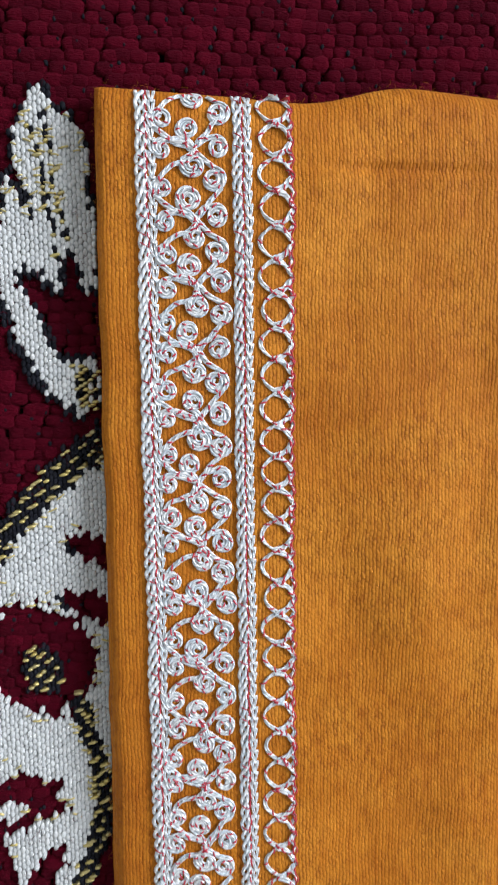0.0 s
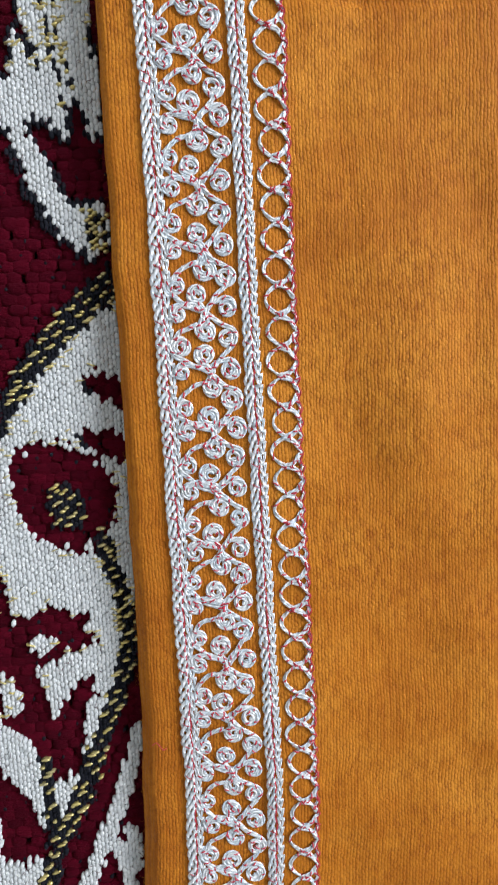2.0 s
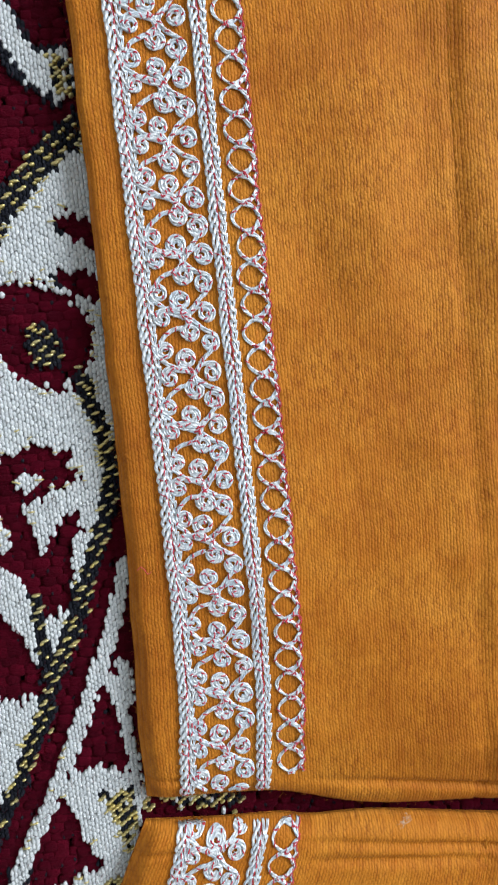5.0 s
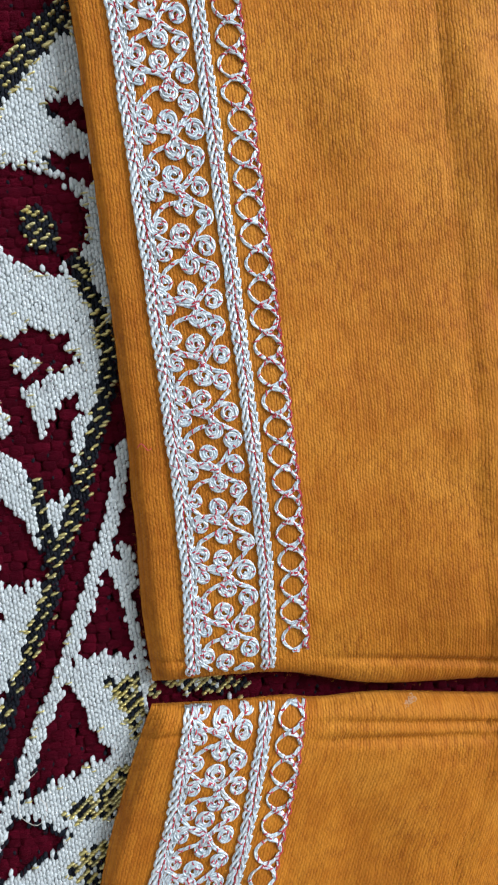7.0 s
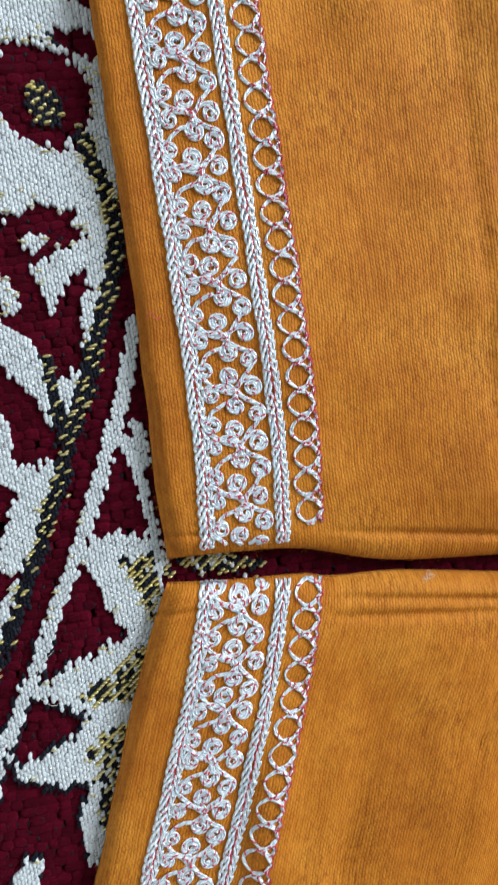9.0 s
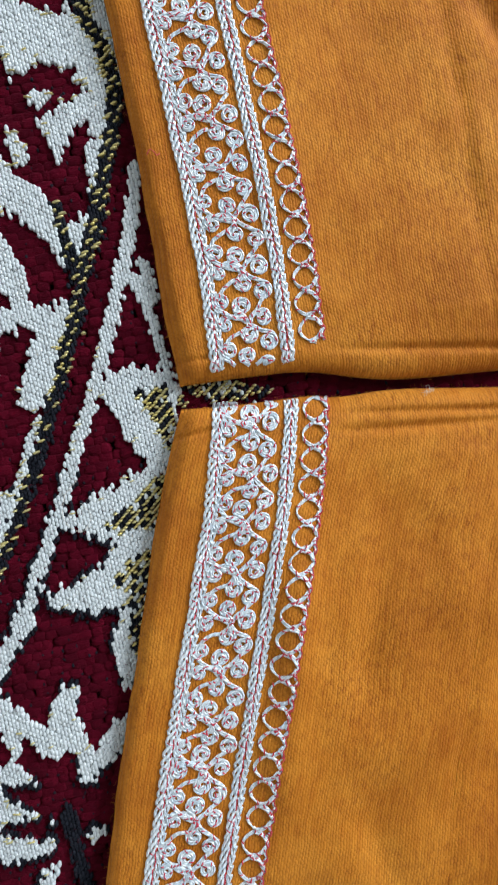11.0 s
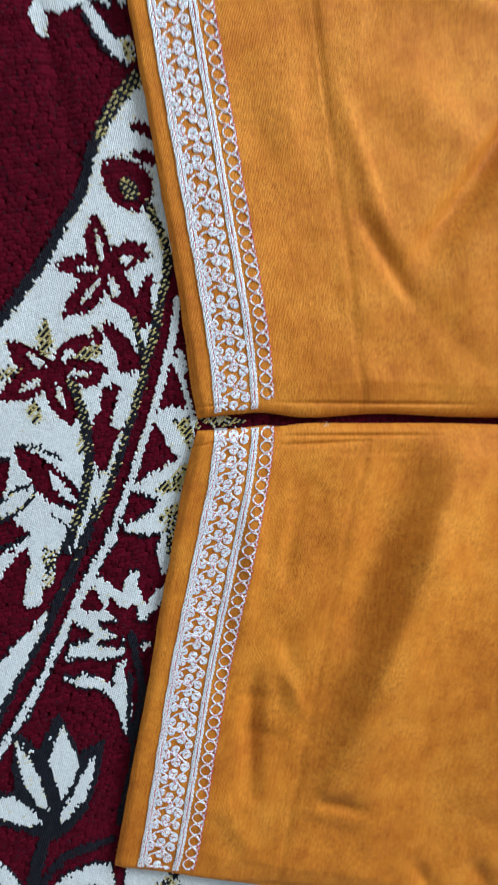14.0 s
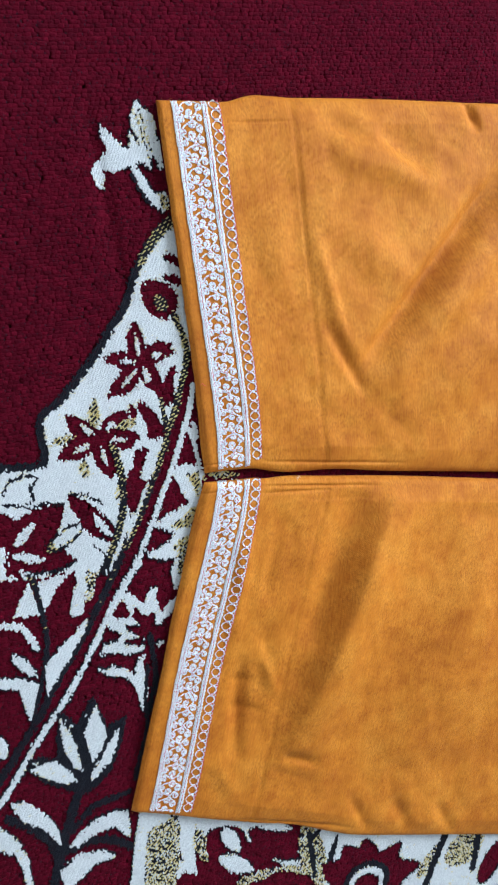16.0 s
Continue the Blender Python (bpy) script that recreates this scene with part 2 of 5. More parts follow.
def window_wall(name, x, thick, y0, y1, z0, z1, mat, label):
    """A wall that runs north and south, with the window's opening through it."""
    ys, zs = (y0, WINDOW[0], WINDOW[1], y1), (z0, WINDOW[2], WINDOW[3], z1)
    bm = bmesh.new()
    g = {(k, i, j): bm.verts.new((x + k * thick, ys[i], zs[j])) for k in (0, 1) for i in range(4) for j in range(4)}
    for i in range(3):
        for j in range(3):
            if (i, j) != (1, 1):
                for k in (0, 1):
                    bm.faces.new([g[k, i, j], g[k, i + 1, j], g[k, i + 1, j + 1], g[k, i, j + 1]])
    rims = ([(0, 0), (3, 0), (3, 3), (0, 3)], [(1, 1), (2, 1), (2, 2), (1, 2)])
    for n, rim in enumerate(rims):
        for (a, b), (c, d) in zip(rim, rim[1:] + rim[:1]):
            steps = 3 if n == 0 else 1
            for q in range(steps):
                p0 = (a + (c - a) * q // steps, b + (d - b) * q // steps)
                p1 = (a + (c - a) * (q + 1) // steps, b + (d - b) * (q + 1) // steps)
                bm.faces.new([g[0, *p0], g[0, *p1], g[1, *p1], g[1, *p0]])
    bmesh.ops.recalc_face_normals(bm, faces=bm.faces)
    me = bpy.data.meshes.new(name)
    bm.to_mesh(me)
    bm.free()
    me.materials.append(mat)
    return tagged(new(name, me), label, kind="structure")


west, east, south, north, high = ROOM
slab("floor", (west, south, FLOOR - 0.12), (east, north, FLOOR), STONE, "plain grey stone floor under the rug")
slab("ceiling", (west, south, high), (east, north, high + 0.15), CEIL, "unseen plain white ceiling, added for bounced light")
slab("wall_north", (west - 0.2, north, FLOOR - 0.12), (east + 0.2, north + 0.2, high + 0.15), WALL, "unseen plain cream wall, added for bounced light")
slab("wall_south", (west - 0.2, south - 0.2, FLOOR - 0.12), (east + 0.2, south, high + 0.15), WALL, "unseen plain cream wall, added for bounced light")
slab("wall_west", (west - 0.2, south, FLOOR - 0.12), (west, north, high + 0.15), WALL, "unseen plain cream wall, added for bounced light")
window_wall("wall_east", east, 0.2, south, north, FLOOR - 0.12, high + 0.15, WALL, "unseen plain cream wall with a window opening, added round the light")

# ---- trousers: two legs lying flat, hems to one side ----
def bumpy(d, r):
    return np.sqrt(np.clip(1 - (1 - np.clip(d / r, 0, 1)) ** 2, 0, 1))


def slope(d, w, crease):
    """The folded edge over that width: softly rounded where crease is 0, a pressed slanting face where it is 1."""
    u = d / w
    pressed = np.where(u < 0.8, 0.12 + u * 0.92, 1 - 0.144 * np.exp(-(u - 0.8) * 6.4))
    return crease * pressed + (1 - crease) * (0.22 + 0.78 * bumpy(d, w * 1.7))


class Leg:
    """One flat leg. top and bottom: its side edges from the hem on; hem: the hem from top edge to bottom edge."""

    def __init__(self, top, bottom, hem, folds, thick, lips, seam, slant, trim, pressed):
        self.top, self.bottom, self.hem = spline(top, 120), spline(bottom, 120), spline(hem, 160)
        self.folds, self.thick, self.lips, self.seam, self.slant, self.trim, self.pressed = folds, thick, lips, seam, slant, spline(trim, 160), pressed
        u = np.linspace(0, 1, 160)
        self.hem[:, 0] += np.array([0.00045 * noise.noise((0, y * 85, 2)) + 0.0002 * noise.noise((4, y * 260, 2)) for y in self.hem[:, 1]]) * np.sin(u * math.pi) ** 0.5

    def height(self, xy):
        d_side = np.minimum(away(xy, self.top), away(xy, self.bottom))
        d_hem = away(xy, self.hem)
        along = np.clip((self.hem[0, 1] - xy[:, 1]) / (self.hem[0, 1] - self.hem[-1, 1]), 0, 1)
        lip = np.interp(along, (0, 0.35, 0.75, 1), self.lips)
        crease = np.interp(along, (0, 0.35, 0.75, 1), self.pressed)
        z = 0.0007 + self.thick * bumpy(d_side, 0.0045) * slope(d_hem, lip, crease)
        z = z + 0.055 * np.clip(d_hem - 0.002, 0, 0.022) * np.clip(d_side / 0.014, 0, 1) + 0.042 * np.clip(d_hem - 0.024, 0, 0.046) * np.clip(d_side / 0.014, 0, 1)
        soft = np.clip(d_side / 0.012, 0, 1) * np.clip(d_hem / 0.03, 0, 1)
        z = z + 0.0004 * np.clip((d_hem - self.seam) / 0.003, 0, 1) * np.clip(d_side / 0.008, 0, 1)
        z = z - 0.0006 * np.exp(-(((d_hem - self.seam) / 0.0008) ** 2))
        for x0, y0, x1, y1, w0, w1, h, edge in self.folds:
            a, b = np.array((x0, y0)), np.array((x1, y1))
            ab = b - a
            long = np.linalg.norm(ab)
            u = ((xy - a) @ ab) / long**2
            d = ((xy - a) @ np.array((-ab[1], ab[0]))) / long
            w = np.where(d > 0, w0, w1)
            fade = np.clip(1 - (2 * np.clip(u, -0.4, 1.4) - 1) ** 2 / 1.25, 0, 1)
            z = z + h * np.exp(-((d / w) ** 2)) * fade * (soft if edge else np.clip(d_side / 0.002, 0, 1))
        n = np.array([noise.noise((x * 34, y * 22, self.hem[0, 1] * 90)) + 0.45 * noise.noise((x * 90, y * 64, 3)) + 0.13 * noise.noise((x * 240, y * 170, 7)) for x, y in xy])
        return np.maximum(z + 0.0015 * n * soft, 0.0007)

    def on(self, d, v, line):
        """The place d from a line along the hem, v along it, on the plane."""
        run = np.concatenate([[0], np.cumsum(np.linalg.norm(np.diff(line, axis=0), axis=1))])
        x, y = np.interp(v, run, line[:, 0]), np.interp(v, run, line[:, 1])
        a = np.radians(np.interp(v, (0, run[-1]), self.slant))
        return np.stack([x + np.cos(a) * d, y + np.sin(a) * d], 1)

    def width(self):
        return np.linalg.norm(np.diff(self.trim, axis=0), axis=1).sum()

    def lift(self, co):
        xy = self.on(co[:, 0], co[:, 1], self.trim)
        return np.column_stack([xy, self.height(xy) + co[:, 2]])

    def seam_at(self, v):
        d = np.full(len(v), self.seam)
        for _ in range(3):
            d = d * self.seam / away(self.on(d, v, self.hem), self.hem)
        xy = self.on(d, v, self.hem)
        return np.column_stack([xy, self.height(xy) + 0.0001])

    def build(self, parent):
        ns, na = 280, 210
        s = np.linspace(0, 1, ns) ** 1.25
        a = np.linspace(0, 1, na)
        a = a - 0.09 * np.sin(2 * math.pi * a) / 1.0 * 0.9
        top = np.stack([np.interp(s, np.linspace(0, 1, 120), self.top[:, k]) for k in (0, 1)], 1)
        bot = np.stack([np.interp(s, np.linspace(0, 1, 120), self.bottom[:, k]) for k in (0, 1)], 1)
        hem = np.stack([np.interp(a, np.linspace(0, 1, 160), self.hem[:, k]) for k in (0, 1)], 1)
        bow = hem - ((1 - a)[:, None] * self.hem[0] + a[:, None] * self.hem[-1])
        xy = top[:, None] * (1 - a)[None, :, None] + bot[:, None] * a[None, :, None] + bow[None] * np.exp(-5 * s)[:, None, None]
        xy = xy.reshape(-1, 2)
        up = np.column_stack([xy, self.height(xy)])
        down = np.column_stack([xy, np.full(len(xy), 0.0003)])
        g = np.arange(ns * na).reshape(ns, na)
        f = np.stack([g[:-1, :-1], g[:-1, 1:], g[1:, 1:], g[1:, :-1]], -1).reshape(-1, 4)
        n = ns * na
        rim = np.concatenate([g[:, 0], g[-1, 1:], g[-2::-1, -1], g[0, -2:0:-1]])
        nxt = np.roll(rim, -1)
        sides = np.stack([rim, nxt, nxt + n, rim + n], 1)
        d = away(xy, self.hem)
        uv = np.column_stack([d, (xy - self.hem[0]) @ ((self.hem[-1] - self.hem[0]) / np.linalg.norm(self.hem[-1] - self.hem[0]))])
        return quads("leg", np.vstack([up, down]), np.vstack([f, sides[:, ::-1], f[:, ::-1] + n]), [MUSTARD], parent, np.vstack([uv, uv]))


# folds: from, to, width on either side, height, whether it dies out at the edges
LEG_A = Leg(
    [(-0.0208, 0.0604), (0.000, 0.0593), (0.014, 0.0586), (0.027, 0.0612), (0.038, 0.0606), (0.051, 0.0594), (0.076, 0.0585), (0.110, 0.0568), (0.175, 0.0528), (0.42, 0.038)],
    [(-0.0248, -0.1277), (-0.0094, -0.1289), (0.003, -0.1306), (0.021, -0.1362), (0.0526, -0.1407), (0.0883, -0.1491), (0.159, -0.1638), (0.40, -0.214)],
    [(-0.0208, 0.0604), (-0.0213, 0.030), (-0.0215, 0.0), (-0.0220, -0.04), (-0.0229, -0.08), (-0.0246, -0.111), (-0.0248, -0.1277)],
    [
        (0.176, 0.016, 0.070, -0.087, 0.009, 0.005, -0.0084, 1),
        (0.192, 0.000, 0.082, -0.100, 0.012, 0.016, 0.0070, 1),
        (0.053, -0.056, 0.072, -0.100, 0.004, 0.0035, -0.0034, 1),
        (0.052, -0.010, 0.064, -0.072, 0.003, 0.005, 0.0020, 1),
        (0.098, 0.040, 0.130, 0.014, 0.010, 0.006, -0.0042, 1),
        (0.1560, 0.056, 0.1605, 0.036, 0.0025, 0.004, -0.0040, 0),
        (0.070, 0.030, 0.130, 0.010, 0.012, 0.009, 0.0042, 1),
        (0.100, -0.120, 0.190, -0.060, 0.025, 0.018, 0.0056, 1),
        (0.013, 0.0474, 0.047, 0.0465, 0.0007, 0.0007, -0.0009, 0),
        (0.010, -0.016, 0.036, -0.056, 0.005, 0.006, -0.0008, 1),
        (0.016, 0.020, 0.020, -0.070, 0.010, 0.012, -0.0006, 1),
        (0.010, -0.1275, 0.090, -0.1435, 0.0008, 0.0008, -0.0014, 0),
        (-0.026, -0.1228, -0.015, -0.1236, 0.0005, 0.0005, -0.0007, 0),
        (0.032, 0.030, 0.030, -0.060, 0.009, 0.010, 0.0010, 1),
        (0.044, 0.020, 0.038, -0.040, 0.005, 0.005, -0.0008, 1),
        (0.075, -0.010, 0.110, -0.045, 0.010, 0.012, 0.0031, 1),
        (0.060, 0.050, 0.090, 0.035, 0.006, 0.006, -0.0020, 1),
    ],
    0.0037, (0.0010, 0.0013, 0.0022, 0.0036), 0.0688, (-1.0, -5.0),
    [(-0.0146, 0.0596), (-0.0147, 0.0298), (-0.0150, 0.0), (-0.0151, -0.0300), (-0.0152, -0.0600), (-0.0156, -0.0960), (-0.0168, -0.1150), (-0.0182, -0.1272)], (0.0, 0.1, 0.6, 0.9))
LEG_B = Leg(
    [(-0.0256, -0.1325), (-0.0115, -0.1344), (0.0023, -0.1357), (0.008, -0.1373), (0.021, -0.1384), (0.043, -0.1428), (0.088, -0.1518), (0.1587, -0.1682), (0.39, -0.222)],
    [(-0.0950, -0.3075), (-0.0747, -0.3173), (-0.0609, -0.3248), (-0.0271, -0.3416), (-0.0032, -0.3525), (0.0213, -0.3676), (0.0435, -0.3788), (0.139, -0.4174), (0.35, -0.505)],
    [(-0.0256, -0.1325), (-0.0288, -0.1385), (-0.0352, -0.1525), (-0.0436, -0.1739), (-0.0560, -0.2060), (-0.0665, -0.2345), (-0.0790, -0.2660), (-0.0950, -0.3075)],
    [
        (0.086, -0.160, -0.004, -0.302, 0.022, 0.0085, 0.0130, 1),
        (0.064, -0.150, 0.022, -0.236, 0.010, 0.010, -0.0055, 1),
        (0.150, -0.200, 0.080, -0.330, 0.03, 0.025, 0.0070, 1),
        (-0.021, -0.236, -0.034, -0.292, 0.0045, 0.005, -0.0048, 1),
        (-0.002, -0.215, -0.020, -0.275, 0.005, 0.006, -0.0017, 1),
        (0.006, -0.1405, 0.075, -0.1540, 0.0008, 0.0008, -0.0013, 0),
        (-0.030, -0.1385, -0.017, -0.1380, 0.0005, 0.0005, -0.0007, 0),
        (0.006, -0.1445, 0.045, -0.1505, 0.0009, 0.0009, -0.0014, 0),
        (0.033, -0.345, 0.043, -0.372, 0.004, 0.003, -0.0020, 0),
        (0.062, -0.355, 0.070, -0.382, 0.005, 0.004, -0.0025, 0),
        (0.092, -0.370, 0.102, -0.396, 0.005, 0.004, -0.0025, 0),
        (-0.040, -0.332, 0.030, -0.364, 0.0015, 0.0015, -0.0014, 0),
        (-0.005, -0.160, -0.028, -0.235, 0.004, 0.006, 0.0017, 1),
        (0.004, -0.150, 0.020, -0.180, 0.006, 0.006, -0.0008, 1),
        (-0.006, -0.300, 0.014, -0.312, 0.004, 0.003, -0.0028, 1),
        (-0.046, -0.290, -0.036, -0.320, 0.005, 0.005, 0.0017, 1),
        (-0.012, -0.226, -0.004, -0.262, 0.003, 0.004, 0.0015, 1),
        (-0.030, -0.246, -0.014, -0.252, 0.0022, 0.003, -0.0010, 1),
        (-0.032, -0.262, -0.012, -0.270, 0.0025, 0.003, -0.0011, 1),
        (0.010, -0.170, -0.004, -0.205, 0.0035, 0.003, -0.0014, 1),
        (-0.016, -0.165, -0.022, -0.200, 0.003, 0.003, -0.0011, 1),
    ],
    0.0037, (0.0032, 0.0022, 0.0018, 0.0024), 0.0710, (-10.0, -25.0),
    [(-0.0188, -0.1322), (-0.0252, -0.1520), (-0.0338, -0.1735), (-0.0419, -0.1930), (-0.0503, -0.2135), (-0.0590, -0.2359), (-0.0700, -0.2667), (-0.0812, -0.2975), (-0.0862, -0.3090)], (0.9, 0.3, 0.1, 0.3))

trousers = tagged(new("trousers"), "mustard cotton trousers lying flat, hems trimmed with silver embroidery", "trousers")


def spiral(cx, cy, r, start, turns, way):
    a = start + way * np.linspace(0, turns * 2 * math.pi, int(turns * 14))
    k = np.linspace(1, 0.22, len(a)) * r
    return np.column_stack([cx + k * np.cos(a), cy + k * np.sin(a)])


def curl(x0, y0, cx, cy, r, way, bend, turns=1.55):
    """A stem that bends off and rolls up into a spiral, in millimetres."""
    d = math.hypot(cx - x0, cy - y0)
    ux, uy = (cx - x0) / d, (cy - y0) / d
    sp = spiral(cx, cy, r, math.atan2(uy, ux) - way * 1.9, turns, way)
    mid = ((x0 + sp[0, 0]) / 2 - uy * bend, (y0 + sp[0, 1]) / 2 + ux * bend)
    stem = spline([(x0, y0), mid, tuple(sp[0])], 9)
    return np.vstack([stem[:-1], sp])


def strands(th, path, r, z, rng, count=2, stitch=2.5):
    """Plied silver strands along a path in millimetres, held down by short red stitches."""
    p = np.asarray(path, float)
    t = np.gradient(p, axis=0)
    t /= np.maximum(np.linalg.norm(t, axis=1), 1e-9)[:, None]
    nrm = np.column_stack([-t[:, 1], t[:, 0]])
    run = np.concatenate([[0], np.cumsum(np.linalg.norm(np.diff(p, axis=0), axis=1))])
    ph = rng.random() * 6.28
    for k in range(count):
        a = ph + run * 0.6 + k * 2 * math.pi / count
        q = p + nrm * (np.cos(a) * r * (1.0 if count == 2 else 1.3))[:, None]
        th.tube(np.column_stack([q, z + r + np.sin(a) * r * 0.7]) / 1000, r / 1000)
    if stitch:
        at = rng.random() * stitch
        while at < run[-1]:
            x, y = np.interp(at, run, p[:, 0]), np.interp(at, run, p[:, 1])
            tx, ty = np.interp(at, run, t[:, 0]), np.interp(at, run, t[:, 1])
            s = rng.choice((-1, 1)) * rng.uniform(0.5, 1.6)
            a, b = np.array((x, y)), np.array((-ty + s * tx, tx + s * ty)) * 0.40
            q = np.array([a - b, a - b * 0.5, a, a + b * 0.5, a + b])
            zz = z + np.array((0.1, 2.1, 2.75, 2.1, 0.1)) * r
            th.tube(np.column_stack([q, zz]) / 1000, 0.14 / 1000, 1, sides=4)
            at += stitch * rng.uniform(0.7, 1.4)


def fine(path, step=0.28):
    p = np.asarray(path, float)
    n = max(4, int(np.linalg.norm(np.diff(p, axis=0), axis=1).sum() / step))
    return spline(p, n)


def lace(leg, parent, seed, first, pitch, v_end):
    """Couched embroidery along the hem: a rope, a row of scrolled flowers, a second rope and a row of rings."""
    rng = random.Random(seed)
    total = leg.width() * 1000 - v_end
    E = 0.0
    th = Threads()
    v = np.arange(0.5, total, 0.22)
    for c, w in ((0.95, 0.56), (15.9, 0.48)):
        for k in range(3):
            a = v * 2 * math.pi / 6.2 + k * 2 * math.pi / 3 + 0.35 * np.sin(v * 0.9 + k)
            th.tube(np.column_stack([E + c + w * 1.2 * np.cos(a) + 0.12 * np.sin(v * 0.31) + 0.07 * np.sin(v * 1.7 + k * 2), v, 0.30 + 0.26 * np.sin(a)]) / 1000, w * 0.64 / 1000)
        fv = np.arange(0.7, total, 0.13)
        for o in (0.0, math.pi):
            a = fv * 2 * math.pi / 3.9 + o
            for q in (0.0, 0.28):
                th.tube(np.column_stack([E + c + 1.62 + (0.58 - q) * np.sin(a) + 0.1 * np.sin(fv * 0.7), fv + 0.55 * np.cos(2 * a), 0.26 + 0.16 * np.cos(a + q)]) / 1000, 0.17 / 1000)
        zig = np.abs((v / 2.0) % 2 - 1) - 0.5
        th.tube(np.column_stack([E + c + 0.82 + 0.34 * zig, v, 0.52 + 0.30 * np.sin(v * 2 * math.pi / 1.5)]) / 1000, 0.13 / 1000, 1, sides=4)
        at = 1.5
        while at < total:
            q = np.array([(E + c - 0.75, at, 0.15), (E + c - 0.3, at + 0.3, 0.78), (E + c + 0.3, at + 0.62, 0.78), (E + c + 0.8, at + 0.9, 0.3)])
            if rng.random() < 0.35:
                th.tube(q / 1000, 0.1 / 1000, 1, sides=4)
            at += rng.uniform(1.3, 2.2)
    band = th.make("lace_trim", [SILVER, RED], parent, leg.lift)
    band["label"] = "silver rope edging with red couching stitches"
    # each curl: where it rolls up, its size, which way it turns, how its stem bends
    curls = ((-0.9, -3.0, 1.7, 1, 0.5), (3.5, -0.6, 1.75, 1, -0.4), (0.1, 2.8, 1.7, -1, -0.5), (-4.7, 0.2, 1.55, -1, 0.7), (-4.9, -4.4, 1.7, 1, -0.5), (3.4, 4.5, 1.7, 1, 0.4))
    stems = (((0.5, -0.6), (2.0, -2.4), (3.4, -3.9), (4.4, -5.0)), ((-1.2, 2.0), (-3.0, 2.5), (-4.6, 3.5), (-5.7, 5.0)), ((-0.4, -0.5), (-1.9, -0.9), (-3.6, -1.2)), ((-0.3, -0.9), (0.2, 0.6), (0.4, 1.8)), ((0.5, -0.5), (0.0, 0.6), (-0.4, 1.6)))
    for i in range(-1, int((total + 2 - first) / pitch) + 1):
        th = Threads()
        m = np.array((E + 9.1 + rng.uniform(-0.25, 0.25), first + i * pitch + rng.uniform(-0.25, 0.25)))
        for cx, cy, r, way, bend in curls:
            cx, cy, r = cx + rng.uniform(-0.35, 0.35), cy + rng.uniform(-0.35, 0.35), r * rng.uniform(0.88, 1.1)
            path = curl(rng.uniform(-0.5, 0.5), rng.uniform(-0.5, 0.5), cx, cy, r, way, bend * rng.uniform(0.5, 1.4), rng.uniform(1.5, 1.9)) + m
            ok = (path[:, 1] > 0.8) & (path[:, 1] < total - 0.5)
            if ok.sum() > 6:
                strands(th, fine(path[ok]), 0.215, 0.02 + rng.uniform(0, 0.12), rng, 3, 2.3)
        for path in stems:
            q = np.array(path) + m + np.array([(rng.uniform(-0.2, 0.2), rng.uniform(-0.2, 0.2)) for _ in path])
            if ((q[:, 1] > 0.8) & (q[:, 1] < total - 0.5)).all():
                strands(th, fine(q), 0.19, 0.2, rng, 3)
        if th.n:
            th.make("scrolled_flower", [SILVER, RED], band, leg.lift)
    rp = 5.21
    for i in range(int((total - 1.0) / rp)):
        th = Threads()
        c, y = E + 21.9 + rng.uniform(-0.15, 0.15), 2.66 + i * rp + rng.uniform(-0.12, 0.12)
        w = np.linspace(-2.9, 2.9, 24)
        arch = np.cos(w / 2.64 * math.pi / 2)
        strands(th, np.column_stack([c + 0.25 - (2.75 + rng.uniform(-0.15, 0.15)) * np.sign(arch) * np.abs(arch) ** 0.7, y + w]), 0.19, 0.02, rng, 2, 3.0)
        for sgn in (-1, 1):
            for o in (0.0, 0.35):
                q = np.array([(c - 0.5, y + sgn * (2.75 - o)), (c + 0.5, y + sgn * (2.5 - o)), (c + 1.35, y + sgn * (1.9 - 0.4 * o)), (c + 2.0, y + sgn * (1.2 - o)), (c + 2.35 + 0.2 * o, y + sgn * 0.3)])
                strands(th, fine(q), 0.20, 0.05 + 0.3 * o, rng, 2, 2.6)
        w = np.linspace(-2.64, 2.64, 22)
        strands(th, np.column_stack([c + 2.35 + 0.28 * np.cos(w * 2.4), y + w]), 0.165, 0.02, rng, stitch=1.3)
        side = np.column_stack([c + 2.75 + 0.22 * np.sin(w * 2.4 + 1), y + w, 0.25 + 0.25 * np.cos(w * 3.1)])
        th.tube(side / 1000, 0.12 / 1000, 1, sides=4)
        th.make("ring_loop", [SILVER, RED], band, leg.lift)


def edge_fuzz(leg, parent, seed):
    """Short stray fibres that stand off the edges."""
    rng = np.random.default_rng(seed)
    th = Threads()
    for line, k in ((leg.hem, 260), (leg.top[:60], 260), (leg.bottom[:60], 160)):
        for i in rng.integers(0, len(line) - 1, k):
            p = line[i] + (line[i + 1] - line[i]) * rng.random()
            a, l, z = rng.uniform(0, 6.28), rng.uniform(0.0004, 0.0013), rng.uniform(0.0008, 0.0026)
            q = [(p[0], p[1], z), (p[0] + 0.5 * l * math.cos(a), p[1] + 0.5 * l * math.sin(a), z + 0.0003), (p[0] + l * math.cos(a + 0.7), p[1] + l * math.sin(a + 0.7), z + 0.0002)]
            th.tube(q, 0.000022, sides=3)
    tagged(th.make("edge_fuzz", [SEAM], parent), "stray mustard fibres", kind="stuff")


